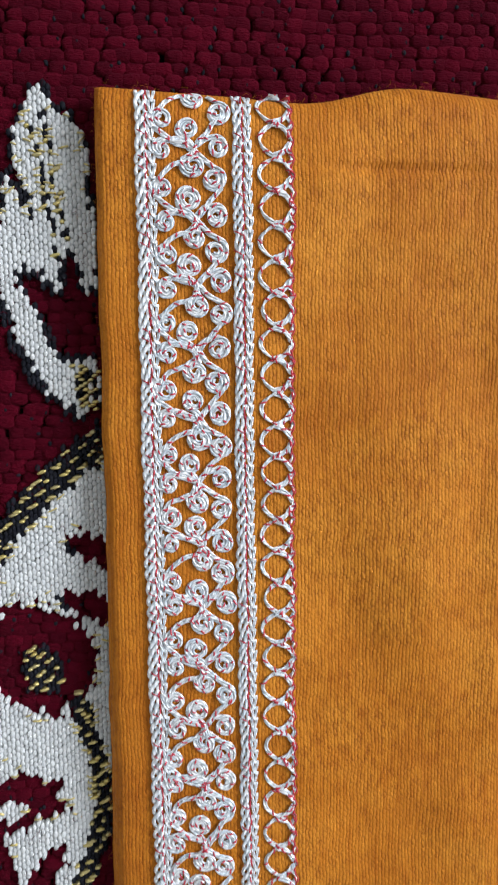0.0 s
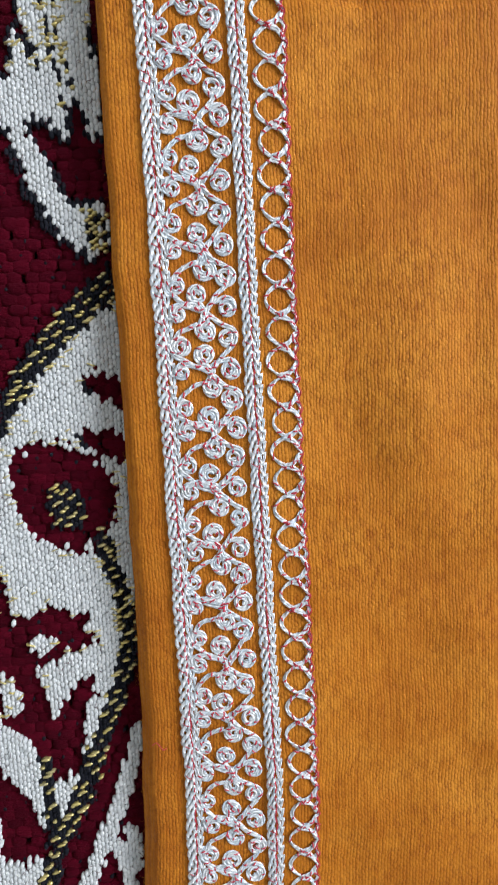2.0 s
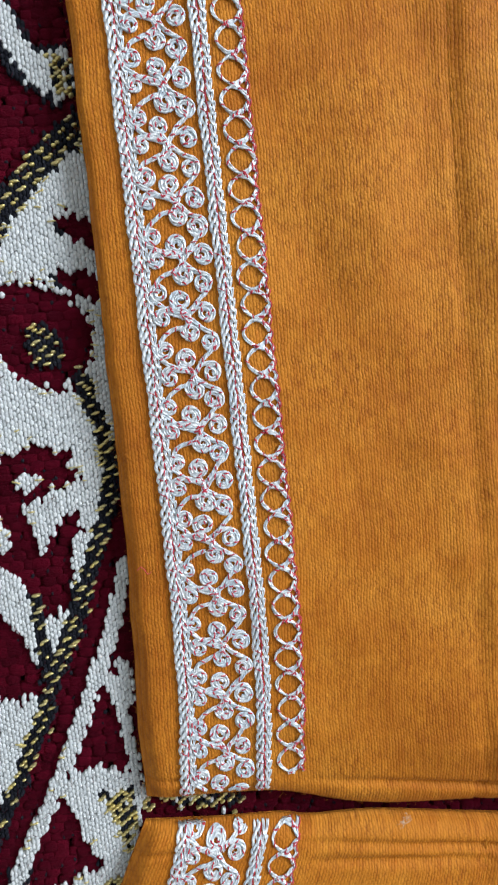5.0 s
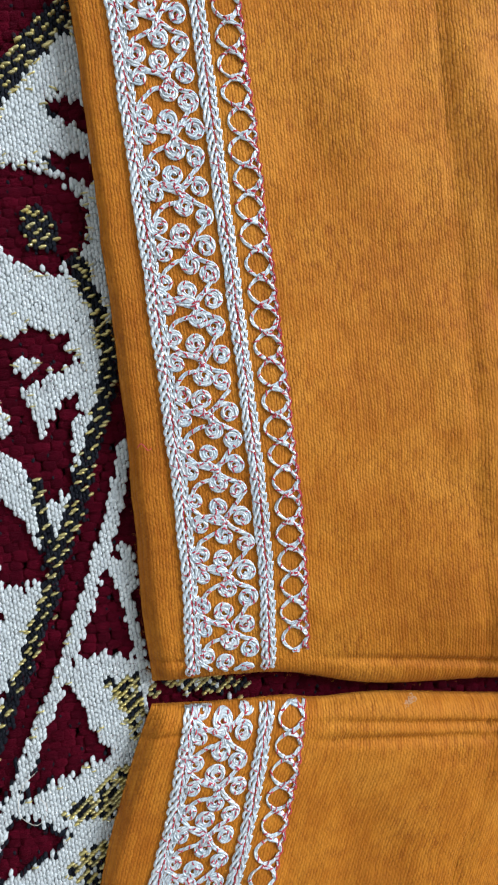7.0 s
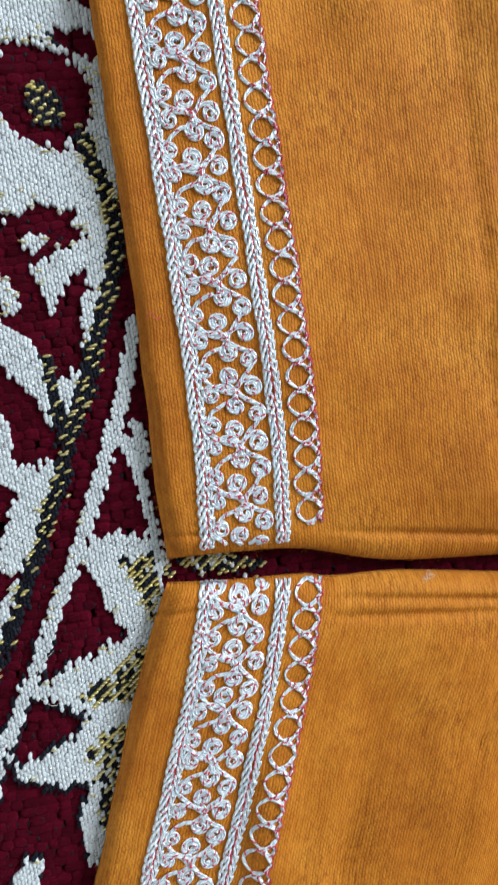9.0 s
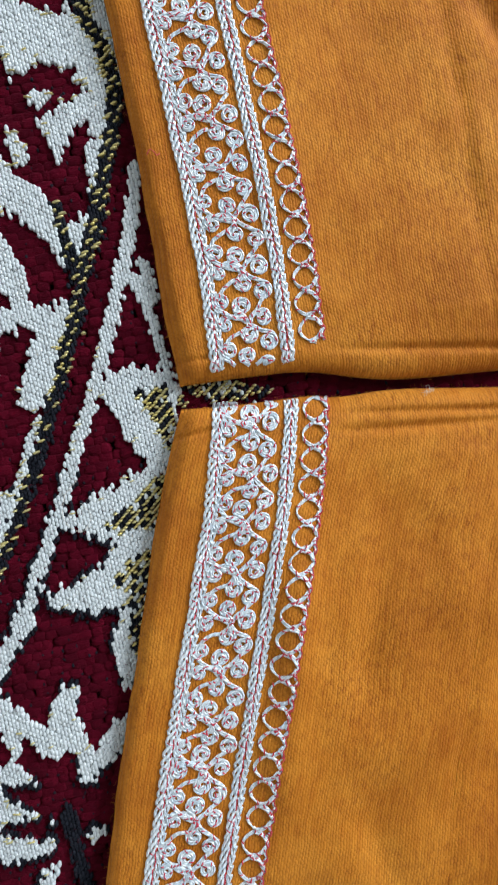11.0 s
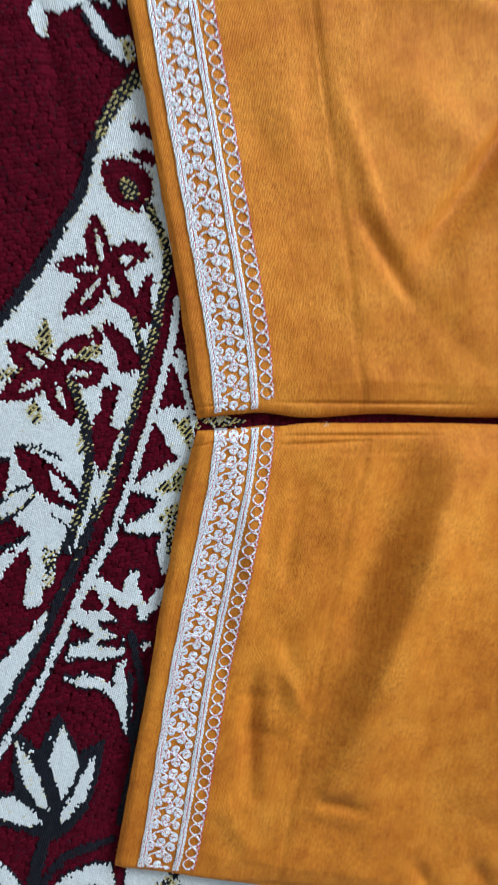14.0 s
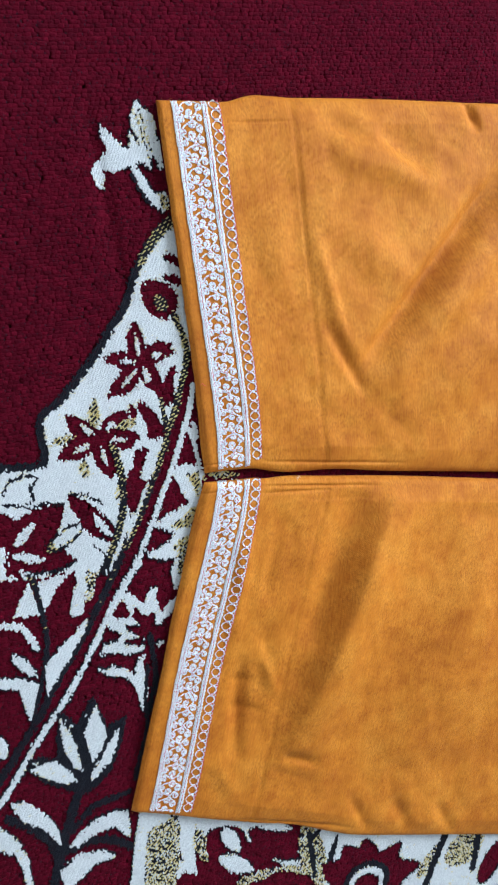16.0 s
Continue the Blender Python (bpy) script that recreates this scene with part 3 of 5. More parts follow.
def stitching(leg, parent):
    """A row of single stitches along the seam of the hem facing, one mesh shared by all."""
    th = Threads()
    y = np.linspace(-1.0, 1.0, 6)
    th.tube(np.column_stack([y * 0, y, 0.08 - 0.22 * y**4]) / 1000, 0.16 / 1000)
    first = th.make("stitch", [SEAM], parent)
    made = []
    rng = random.Random(5)
    v = 0.003
    run = leg.width()
    while v < run - 0.003:
        a = leg.seam_at(np.array([v - 0.0008, v + 0.0008]))
        d = Vector(a[1] - a[0])
        m = Matrix.Translation(Vector(a.mean(0))) @ d.to_track_quat("Y", "Z").to_matrix().to_4x4()
        ob = first if not made else new("stitch", first.data)
        ob.parent, ob.matrix_basis = parent, m @ Matrix.Rotation(rng.uniform(-0.12, 0.12), 4, "Z")
        made.append(ob)
        v += 0.0027


for leg, first, pitch, seed, short in ((LEG_A, 9.7, 10.43, 11, 0.6), (LEG_B, 5.8, 10.19, 23, 0.6)):
    mesh = leg.build(trousers)
    lace(leg, trousers, seed, first, pitch, short)
    stitching(leg, mesh)
    edge_fuzz(leg, mesh, seed)

# ---- rug: maroon chenille with a woven white, black and gold border ----
M, W, K, G, B = 0, 1, 2, 3, 4
DX, DY = 0.00072, 0.00110
XS, YS = np.arange(-0.215, 0.215, DX), np.arange(-0.475, 0.135, DY)
GX, GY = np.meshgrid(XS, YS)
GY = GY + (np.arange(len(XS)) % 2)[None, :] * DY / 2
_rng = np.random.default_rng(4)
PX = (GX + _rng.normal(0, 0.00024, GX.shape)) * 1000
PY = (GY + _rng.normal(0, 0.00056, GX.shape)) * 1000
KIND = np.zeros(GX.shape, np.int8)


def poly(kind, *xy):
    p = np.array(xy).reshape(-1, 2)
    inside = np.zeros(GX.shape, bool)
    for (x0, y0), (x1, y1) in zip(p, np.roll(p, -1, 0)):
        if y0 != y1:
            inside ^= ((y0 > PY) != (y1 > PY)) & (PX < (x1 - x0) * (PY - y0) / (y1 - y0) + x0)
    KIND[inside] = kind


def line(kind, width, *xy):
    p = spline(np.array(xy).reshape(-1, 2), 40)
    lo, hi = p.min(0) - width, p.max(0) + width
    box = (PX > lo[0]) & (PX < hi[0]) & (PY > lo[1]) & (PY < hi[1])
    near = away(np.column_stack([PX[box], PY[box]]), p) < width / 2
    part = KIND[box]
    part[near] = kind
    KIND[box] = part


def leaf(kind, x0, y0, x1, y1, width, bend):
    """A pointed leaf from its root to its tip; bend: how far its middle swings out to its left."""
    d = math.hypot(x1 - x0, y1 - y0)
    ux, uy = (x1 - x0) / d, (y1 - y0) / d
    u = ((PX - x0) * ux + (PY - y0) * uy) / d
    off = -(PX - x0) * uy + (PY - y0) * ux - bend * 4 * u * (1 - u)
    ok = (u > 0) & (u < 1)
    KIND[ok & (np.abs(off) < width / 2 * np.sin(math.pi * np.clip(u, 0, 1) ** 0.85) ** 0.75)] = kind


def disc(kind, x, y, rx, ry):
    KIND[((PX - x) / rx) ** 2 + ((PY - y) / ry) ** 2 < 1] = kind


poly(W, -23.2, 2.7, -36.1, -8.5, -44.1, -18.8, -52.1, -36.1, -61.8, -47.5, -74.0, -61.3, -84.1, -71.1, -91.5, -78.5, -101.7, -85.2, -102.7, -100.8, -105.1, -107.6, -125.6, -105.5, -148.3, -103.2, -186.6, -293.2, -150.5, -264.1, -135.3, -243.1, -119.9, -222.1, -100.6, -195.6, -85.7, -177.4, -73.0, -155.4, -54.6, -131.5, -44.7, -111.9, -31.2, -81.0, -25.0, -61.2, -17.3, -44.6, -11.6, -8.0)
line(B, 3.8, -22.3, 2.7, -36.1, -8.5, -44.1, -18.8, -51.9, -34.7, -61.5, -46.1, -73.9, -60.5, -84.6, -70.8, -92.5, -78.0, -103.0, -85.0, -103.8, -100.6, -106.1, -107.4, -125.6, -105.5)
line(K, 3.8, -22.3, 2.7, -31.7, -4.5)
leaf(W, -49.8, 50.5, -34.8, 31.7, 6.1, -1.9)
leaf(W, -53.9, 32.6, -32.2, 37.6, 10.6, 0.0)
leaf(W, -54.1, 34.1, -53.2, 21.2, 5.8, -0.7)
poly(W, -30.5, 62.5, -29.3, 61.4, -27.0, 57.9, -24.3, 56.6, -23.1, 53.9, -22.5, 51.7, -22.5, 48.5, -22.3, 44.9, -21.7, 42.1, -22.1, 29.6, -23.8, 28.7, -24.2, 32.0, -25.2, 35.2, -26.7, 37.1, -27.4, 32.5, -27.8, 28.7, -29.1, 30.2, -31.5, 32.5, -35.2, 33.0, -37.0, 34.0, -37.3, 39.9, -36.1, 46.3, -33.5, 44.0, -32.2, 41.4, -32.5, 44.9, -34.1, 47.9, -34.8, 51.2, -34.1, 55.6, -32.6, 57.9, -31.5, 60.5)
poly(M, -35.7, 32.6, -31.6, 32.1, -29.1, 29.9, -27.6, 28.6, -27.4, 32.5, -26.6, 36.6, -25.3, 35.0, -24.3, 31.5, -23.8, 28.5, -20.9, 29.1, -21.4, 16.8, -26.9, 17.9, -29.1, 19.3, -30.7, 24.1, -32.4, 27.4, -34.5, 30.7)
poly(W, -38.1, 33.5, -37.1, 33.1, -35.4, 30.7, -32.9, 27.0, -30.8, 22.7, -29.6, 19.4, -28.3, 17.9, -21.7, 16.8, -21.8, 10.5, -25.5, 9.2, -29.2, 11.2, -31.5, 13.2, -33.5, 17.6, -35.1, 21.4, -36.2, 26.1, -37.5, 27.5)
line(K, 0.7, -31.5, 56.5, -30.5, 49.9, -29.6, 43.5, -28.6, 37.1, -28.2, 33.9)
line(K, 0.7, -29.6, 57.0, -28.4, 49.9, -27.9, 44.9, -27.2, 40.3, -26.4, 36.2)
line(B, 0.7, -29.3, 61.8, -28.1, 59.5, -26.3, 57.5, -24.5, 56.5)
line(B, 0.8, -22.4, 47.6, -22.3, 44.4, -22.0, 42.4)
line(B, 1.0, -36.2, 47.2, -34.1, 45.5, -32.3, 41.9)
line(G, 1.3, -29.6, 44.0, -28.2, 46.2, -27.5, 43.1)
line(B, 0.9, -35.4, 32.4, -31.6, 32.0, -29.3, 29.9)
line(B, 0.8, -27.7, 28.3, -27.2, 32.9, -26.4, 36.2)
line(B, 0.8, -32.1, 27.1, -30.5, 23.2, -28.9, 19.0, -26.4, 17.8, -22.6, 17.5)
line(B, 1.2, -38.0, 27.1, -36.9, 23.3, -34.3, 17.3, -31.0, 12.5, -29.1, 10.9)
poly(G, -26.2, 16.4, -24.1, 17.0, -22.2, 15.3, -22.4, 10.0, -25.4, 10.6)
line(K, 4.2, -22.1, 4.6, -28.1, -0.0, -32.2, -4.0, -36.4, -8.4, -41.2, -14.5)
leaf(M, -28.8, -12.2, -15.2, -20.9, 5.0, 0.6)
leaf(M, -30.7, -22.6, -15.4, -27.5, 4.6, -0.6)
line(B, 0.9, -29.0, -12.4, -27.9, -15.4)
line(B, 0.9, -30.7, -22.3, -29.5, -25.2)
leaf(M, -41.3, -24.3, -23.4, -47.0, 17.7, 0.0)
disc(K, -33.8, -36.0, 3.6, 4.5)
line(K, 3.6, -27.0, -43.4, -25.6, -61.1, -29.6, -78.3, -38.9, -94.8)
leaf(M, -48.9, -65.0, -49.0, -42.9, 9.6, 0.8)
leaf(M, -48.9, -65.0, -28.2, -58.1, 9.4, 0.6)
leaf(M, -48.9, -65.0, -41.2, -83.0, 9.9, 0.0)
leaf(M, -48.9, -65.0, -68.5, -79.7, 10.4, 0.9)
leaf(M, -48.9, -65.0, -67.3, -59.8, 9.0, -0.6)
leaf(W, -49.2, -61.2, -49.3, -49.7, 2.3, 0.0)
leaf(W, -45.2, -63.6, -34.9, -60.4, 2.4, 0.0)
leaf(W, -51.4, -67.6, -60.9, -75.7, 2.3, 0.0)
leaf(W, -51.6, -63.8, -60.5, -61.3, 2.0, 0.0)
leaf(W, -48.1, -67.2, -46.0, -75.7, 2.0, 0.0)
leaf(M, -31.4, -70.6, -42.1, -86.7, 6.5, 0.0)
leaf(M, -57.8, -83.2, -42.8, -103.8, 7.7, -2.7)
line(W, 1.2, -57.8, -83.2, -49.8, -91.4)
leaf(M, -76.0, -100.0, -90.7, -84.9, 10.6, 0.8)
leaf(M, -76.0, -100.0, -58.8, -87.5, 10.9, 0.0)
leaf(M, -76.0, -100.0, -52.6, -105.0, 11.0, 0.9)
leaf(M, -76.0, -100.0, -73.1, -121.5, 11.8, 0.0)
leaf(M, -76.0, -100.0, -98.5, -106.3, 11.1, -0.8)
leaf(W, -78.1, -97.3, -84.8, -90.2, 2.5, 0.0)
leaf(W, -73.2, -97.0, -66.2, -91.5, 2.6, 0.0)
leaf(W, -71.8, -100.8, -61.7, -102.7, 2.3, 0.0)
leaf(W, -75.9, -104.5, -74.8, -114.5, 2.6, 0.0)
leaf(W, -80.3, -101.6, -90.1, -104.4, 2.5, 0.0)
leaf(G, -78.2, -93.2, -74.9, -79.2, 5.7, 0.0)
leaf(G, -67.1, -95.2, -54.3, -93.6, 5.2, 0.0)
leaf(G, -100.0, -97.9, -87.1, -95.6, 3.8, 0.0)
leaf(G, -86.7, -117.2, -85.2, -108.6, 4.7, 0.0)
leaf(W, -126.7, -119.3, -110.3, -114.4, 10.3, 0.0)
line(B, 1.5, -127.0, -118.1, -122.6, -112.9, -114.6, -111.4, -109.6, -113.5, -113.5, -117.9, -113.2, -124.3, -118.5, -126.5, -122.9, -124.3, -128.3, -124.7)
leaf(M, -134.1, -144.9, -127.7, -127.4, 19.8, 0.0)
leaf(M, -134.9, -152.1, -133.6, -175.3, 17.4, 0.0)
leaf(M, -131.0, -146.7, -99.3, -129.8, 19.5, -0.8)
leaf(M, -131.6, -149.8, -98.5, -160.2, 16.5, 0.8)
line(B, 1.5, -115.9, -128.3, -107.8, -127.1, -98.7, -129.6)
line(B, 1.6, -124.1, -161.4, -108.4, -163.2, -98.5, -160.2)
leaf(W, -126.5, -145.4, -114.4, -135.0, 4.5, 0.0)
leaf(W, -128.2, -150.2, -112.5, -156.7, 4.3, 0.0)
leaf(W, -135.3, -151.0, -135.1, -164.0, 4.8, 0.0)
leaf(K, -112.0, -152.0, -89.1, -139.9, 9.2, 0.0)
leaf(W, -109.1, -150.5, -91.4, -141.2, 5.4, 0.0)
leaf(M, -96.5, -125.3, -75.7, -148.3, 9.7, -1.7)
leaf(M, -91.4, -130.7, -76.3, -155.8, 12.1, -1.3)
leaf(W, -85.7, -137.2, -77.8, -151.8, 3.5, -0.7)
line(B, 1.4, -96.4, -124.9, -87.6, -126.8, -80.4, -133.1)
leaf(M, -50.9, -115.6, -68.5, -137.3, 13.5, -1.3)
leaf(W, -54.1, -128.2, -69.8, -152.6, 5.8, -1.3)
leaf(G, -67.9, -120.9, -73.1, -133.0, 3.4, 0.0)
line(K, 3.9, -70.3, -104.3, -68.5, -118.6, -70.0, -135.8, -76.6, -153.2, -86.8, -169.8)
line(B, 1.2, -88.3, -154.2, -83.3, -161.7, -83.4, -171.8)
leaf(M, -87.0, -173.2, -97.5, -192.0, 9.4, 0.0)
leaf(M, -98.1, -165.1, -124.7, -199.0, 23.3, 0.0)
leaf(G, -93.1, -167.1, -93.3, -185.1, 7.6, -0.7)
leaf(W, -98.3, -189.5, -125.7, -227.4, 11.7, -1.3)
leaf(M, -139.7, -173.6, -120.9, -165.5, 14.8, 0.0)
leaf(W, -131.5, -159.5, -125.2, -190.9, 9.7, -1.7)
line(K, 2.7, -122.6, -164.0, -120.0, -176.8, -121.4, -192.0, -124.8, -208.1)
leaf(M, -143.9, -195.6, -127.0, -222.4, 24.0, 0.0)
leaf(W, -136.1, -183.4, -125.0, -204.6, 5.0, -3.5)
leaf(M, -135.6, -186.2, -125.9, -205.5, 8.3, 0.0)
leaf(W, -140.1, -202.3, -128.6, -215.4, 4.3, 0.0)
leaf(W, -147.2, -212.5, -128.9, -232.3, 10.7, -0.9)
leaf(M, -149.0, -222.2, -136.8, -250.8, 26.8, 0.0)
leaf(W, -133.2, -220.4, -137.2, -240.0, 5.1, 0.0)
disc(W, -154.4, -255.1, 3.6, 4.9)
line(K, 4.5, -38.9, -94.8, -46.2, -111.7, -56.2, -130.5, -70.7, -155.9, -84.8, -177.6, -100.6, -195.6, -119.4, -222.2, -135.4, -243.7, -151.2, -264.5, -168.3, -283.9)
line(W, 3.0, -24.6, -82.1, -33.3, -101.8, -43.2, -121.5, -50.8, -140.1, -68.2, -162.8, -83.9, -184.3, -98.9, -202.6, -122.7, -237.5, -141.4, -260.8, -162.6, -282.9)
line(W, 2.1, -33.5, -103.3, -28.2, -115.1, -25.7, -129.7)
leaf(W, -43.8, -118.7, -25.7, -131.4, 10.3, 0.0)
leaf(G, -39.2, -124.1, -23.9, -131.7, 8.1, 0.0)
leaf(W, -45.1, -123.8, -40.4, -141.9, 4.9, 1.3)
line(W, 2.2, -54.6, -151.4, -44.1, -148.3, -33.5, -145.2)
leaf(G, -50.1, -150.6, -32.9, -149.0, 10.0, 0.0)
line(W, 2.6, -55.8, -152.0, -43.4, -160.4)
leaf(W, -62.7, -170.0, -42.1, -163.7, 6.4, 1.3)
leaf(W, -62.7, -170.0, -44.7, -174.5, 5.3, 0.0)
leaf(G, -48.7, -169.8, -33.7, -161.3, 8.7, 0.0)
leaf(W, -52.9, -183.6, -41.4, -170.9, 4.8, 0.0)
leaf(G, -48.5, -192.6, -39.3, -174.9, 6.2, 0.0)
leaf(W, -81.7, -183.0, -71.7, -203.0, 8.4, 1.4)
leaf(W, -75.9, -204.2, -60.7, -184.9, 9.9, 0.9)
leaf(W, -73.0, -200.3, -60.9, -196.6, 6.4, 0.0)
line(W, 3.8, -93.1, -203.4, -82.6, -201.3, -72.4, -201.9)
leaf(W, -89.2, -200.8, -80.2, -216.7, 6.1, 0.9)
leaf(W, -100.5, -218.6, -70.9, -223.3, 7.3, -1.7)
leaf(W, -91.9, -211.3, -83.8, -221.3, 5.1, 0.0)
leaf(M, -69.0, -212.3, -58.6, -202.0, 5.2, 0.0)
leaf(M, -69.0, -212.3, -80.8, -212.2, 5.1, 0.0)
leaf(M, -69.0, -212.3, -59.7, -224.3, 6.3, 0.0)
leaf(M, -69.0, -212.3, -71.6, -201.1, 5.2, 0.0)
leaf(M, -80.6, -221.5, -69.3, -214.1, 4.2, 0.0)
line(K, 5.3, -72.0, -216.9, -67.6, -224.3, -73.9, -241.8, -85.5, -275.1)
leaf(K, -66.1, -215.1, -57.1, -222.6, 3.3, 0.0)
leaf(W, -106.2, -227.1, -79.8, -236.5, 6.1, -3.5)
leaf(W, -76.7, -227.8, -86.4, -263.8, 10.7, -2.8)
leaf(M, -101.8, -230.9, -84.3, -243.3, 5.9, -1.4)
leaf(K, -123.5, -281.0, -121.7, -241.7, 14.1, 0.0)
leaf(K, -114.0, -282.1, -101.6, -239.6, 13.8, 0.0)
leaf(K, -111.4, -285.6, -89.2, -253.9, 11.8, 0.0)
leaf(K, -119.2, -286.6, -141.0, -262.4, 13.4, 1.8)
leaf(W, -121.6, -279.8, -120.9, -245.6, 10.0, 0.0)
leaf(W, -114.2, -279.6, -102.6, -243.1, 9.6, 0.0)
leaf(W, -110.6, -283.9, -92.3, -256.8, 7.9, 0.0)
leaf(W, -119.2, -283.2, -139.4, -264.9, 9.5, 1.8)
leaf(W, -111.4, -285.6, -99.0, -277.7, 4.6, 0.0)
leaf(K, -117.0, -288.0, -112.1, -257.8, 8.0, 0.0)
leaf(K, -115.1, -284.2, -101.5, -266.9, 3.5, 0.0)
line(K, 4.8, -117.5, -285.8, -122.4, -301.4, -133.7, -319.6, -141.6, -335.5)
leaf(K, -148.5, -291.0, -131.1, -316.9, 10.6, -1.4)
leaf(K, -161.5, -305.4, -131.7, -296.5, 16.4, 0.0)
leaf(K, -142.7, -333.6, -106.1, -326.0, 16.3, 0.0)
leaf(K, -116.2, -312.8, -93.3, -304.0, 9.1, 0.0)
leaf(K, -153.5, -274.5, -144.6, -292.6, 7.1, 0.0)
leaf(W, -155.0, -278.2, -134.2, -309.3, 11.9, -3.8)
leaf(M, -153.2, -283.3, -140.7, -298.6, 3.7, -0.9)
leaf(W, -129.9, -311.5, -92.4, -298.4, 8.6, 3.3)
leaf(W, -105.1, -307.0, -96.5, -326.9, 8.4, 0.0)
line(B, 2.6, -127.4, -314.6, -110.8, -307.3, -96.9, -305.1)
leaf(W, -162.2, -290.4, -149.8, -313.8, 10.1, -1.4)
leaf(W, -139.4, -328.4, -99.4, -326.7, 10.4, 2.5)
line(K, 3.0, -135.5, -323.4, -117.6, -321.2, -99.3, -325.7)
leaf(W, -147.9, -309.9, -147.1, -333.0, 10.4, 0.0)
line(B, 2.5, -163.3, -325.8, -149.4, -306.8)
leaf(M, -131.9, -339.7, -113.5, -336.0, 6.1, 0.0)
poly(M, -46.2, -52.9, -32.3, -55.7, -28.2, -59.2, -24.6, -65.1, -21.7, -65.7, -25.5, -123.6, -27.8, -133.1, -32.0, -144.7, -40.8, -174.9, -61.4, -169.4, -73.6, -166.1)
poly(W, -44.5, -45.6, -25.8, -49.4, -27.3, -64.5, -30.0, -74.2, -34.1, -87.3, -35.4, -88.3, -33.1, -79.9, -32.7, -72.3, -29.9, -68.5, -34.3, -68.8, -40.3, -79.0, -40.1, -74.6, -40.8, -69.9, -42.2, -65.8, -36.8, -63.8, -32.1, -59.7, -30.0, -56.2, -34.9, -55.9, -38.3, -54.5, -42.2, -55.6, -45.0, -56.9, -45.6, -54.3, -46.2, -52.9)
leaf(W, -42.1, -61.0, -37.3, -59.8, 2.0, 0.0)
leaf(W, -48.1, -67.1, -46.1, -75.5, 2.7, 0.0)
poly(W, -51.0, -72.8, -48.2, -75.1, -44.4, -79.9, -42.1, -85.5, -41.8, -91.9, -42.9, -98.6, -44.9, -94.4, -46.8, -89.5, -49.0, -85.9, -52.7, -83.8, -53.5, -83.0)
poly(W, -54.7, -87.8, -52.9, -91.9, -51.1, -97.4, -48.7, -102.3, -42.0, -105.2, -45.4, -111.3, -47.7, -115.8, -51.1, -122.4, -54.0, -126.7, -56.7, -125.4, -59.3, -123.6, -57.2, -119.7, -54.6, -114.1, -51.7, -109.8, -54.9, -107.8, -58.6, -108.2, -60.0, -109.7)
leaf(M, -61.5, -100.0, -54.5, -103.1, 4.0, 0.0)
poly(W, -39.6, -88.0, -35.1, -87.3, -37.2, -93.0, -39.3, -98.2, -39.8, -93.7)
line(K, 3.1, -21.6, -50.2, -24.4, -60.0, -25.2, -64.9, -29.6, -76.8, -32.4, -86.4, -36.3, -94.5, -40.7, -102.3, -45.9, -114.9, -50.9, -123.8, -56.3, -133.6, -60.6, -141.2, -66.2, -149.7, -73.8, -161.2)
line(K, 2.4, -40.9, -83.3, -41.0, -93.4, -41.3, -102.2)
line(G, 2.2, -24.2, -52.3, -25.1, -59.8)
poly(W, -54.0, -126.7, -56.0, -127.5, -59.7, -132.8, -62.4, -139.6, -66.8, -142.1, -68.9, -146.5, -70.8, -154.6, -66.5, -148.4, -62.0, -140.9, -58.0, -133.2)
line(W, 2.9, -23.6, -80.1, -25.9, -87.9, -29.2, -96.1, -32.2, -103.0, -36.0, -111.0, -40.5, -120.0, -45.4, -128.8, -50.9, -138.7, -56.3, -148.5, -61.4, -157.1, -67.3, -166.6, -72.1, -173.8, -77.4, -180.9)
line(W, 2.2, -30.6, -100.2, -28.2, -107.1, -27.2, -115.6, -26.4, -123.4)
leaf(W, -26.7, -98.5, -25.7, -109.6, 3.4, 0.0)
poly(W, -38.5, -121.1, -32.4, -121.3, -24.7, -125.7, -29.6, -145.3, -35.1, -142.4, -37.4, -139.0, -39.3, -131.6, -41.9, -124.7)
poly(G, -35.8, -126.2, -28.0, -126.2, -26.7, -133.4, -29.6, -140.3, -32.4, -133.9, -33.4, -129.5)
poly(W, -55.2, -149.8, -50.0, -147.6, -43.2, -145.0, -37.8, -143.2, -28.9, -142.3, -33.2, -159.4, -41.6, -158.5, -45.6, -157.2, -51.4, -153.5)
poly(G, -47.9, -152.9, -41.5, -150.4, -34.3, -145.1, -29.6, -145.3, -32.5, -156.5, -41.6, -156.0)
poly(W, -55.8, -148.9, -53.1, -150.3, -47.8, -153.4, -41.1, -156.4, -32.5, -156.5, -37.5, -176.4, -48.0, -171.7, -51.2, -172.1, -59.4, -168.7, -60.7, -165.6, -54.8, -164.7, -50.7, -160.5, -45.4, -157.8, -49.9, -154.6, -55.3, -151.9)
poly(G, -48.8, -167.5, -42.8, -160.7, -33.2, -159.4, -36.4, -172.3, -44.2, -168.7)
poly(W, -48.3, -171.6, -37.9, -173.1, -39.6, -175.2, -46.3, -188.2, -48.8, -189.4, -51.7, -181.8, -50.3, -176.0)
poly(G, -46.6, -176.4, -43.2, -169.9, -37.3, -170.8, -40.5, -178.7, -46.7, -184.6)
poly(M, -39.4, -174.8, -39.3, -194.6, -51.6, -221.4, -58.2, -233.0, -76.3, -227.5, -109.2, -217.3, -100.3, -203.8, -89.2, -190.8, -80.3, -178.8, -71.8, -169.9, -64.4, -165.3)
poly(W, -48.3, -171.6, -37.9, -173.1, -39.6, -175.2, -46.3, -188.2, -48.8, -189.4, -51.7, -181.8, -50.3, -176.0)
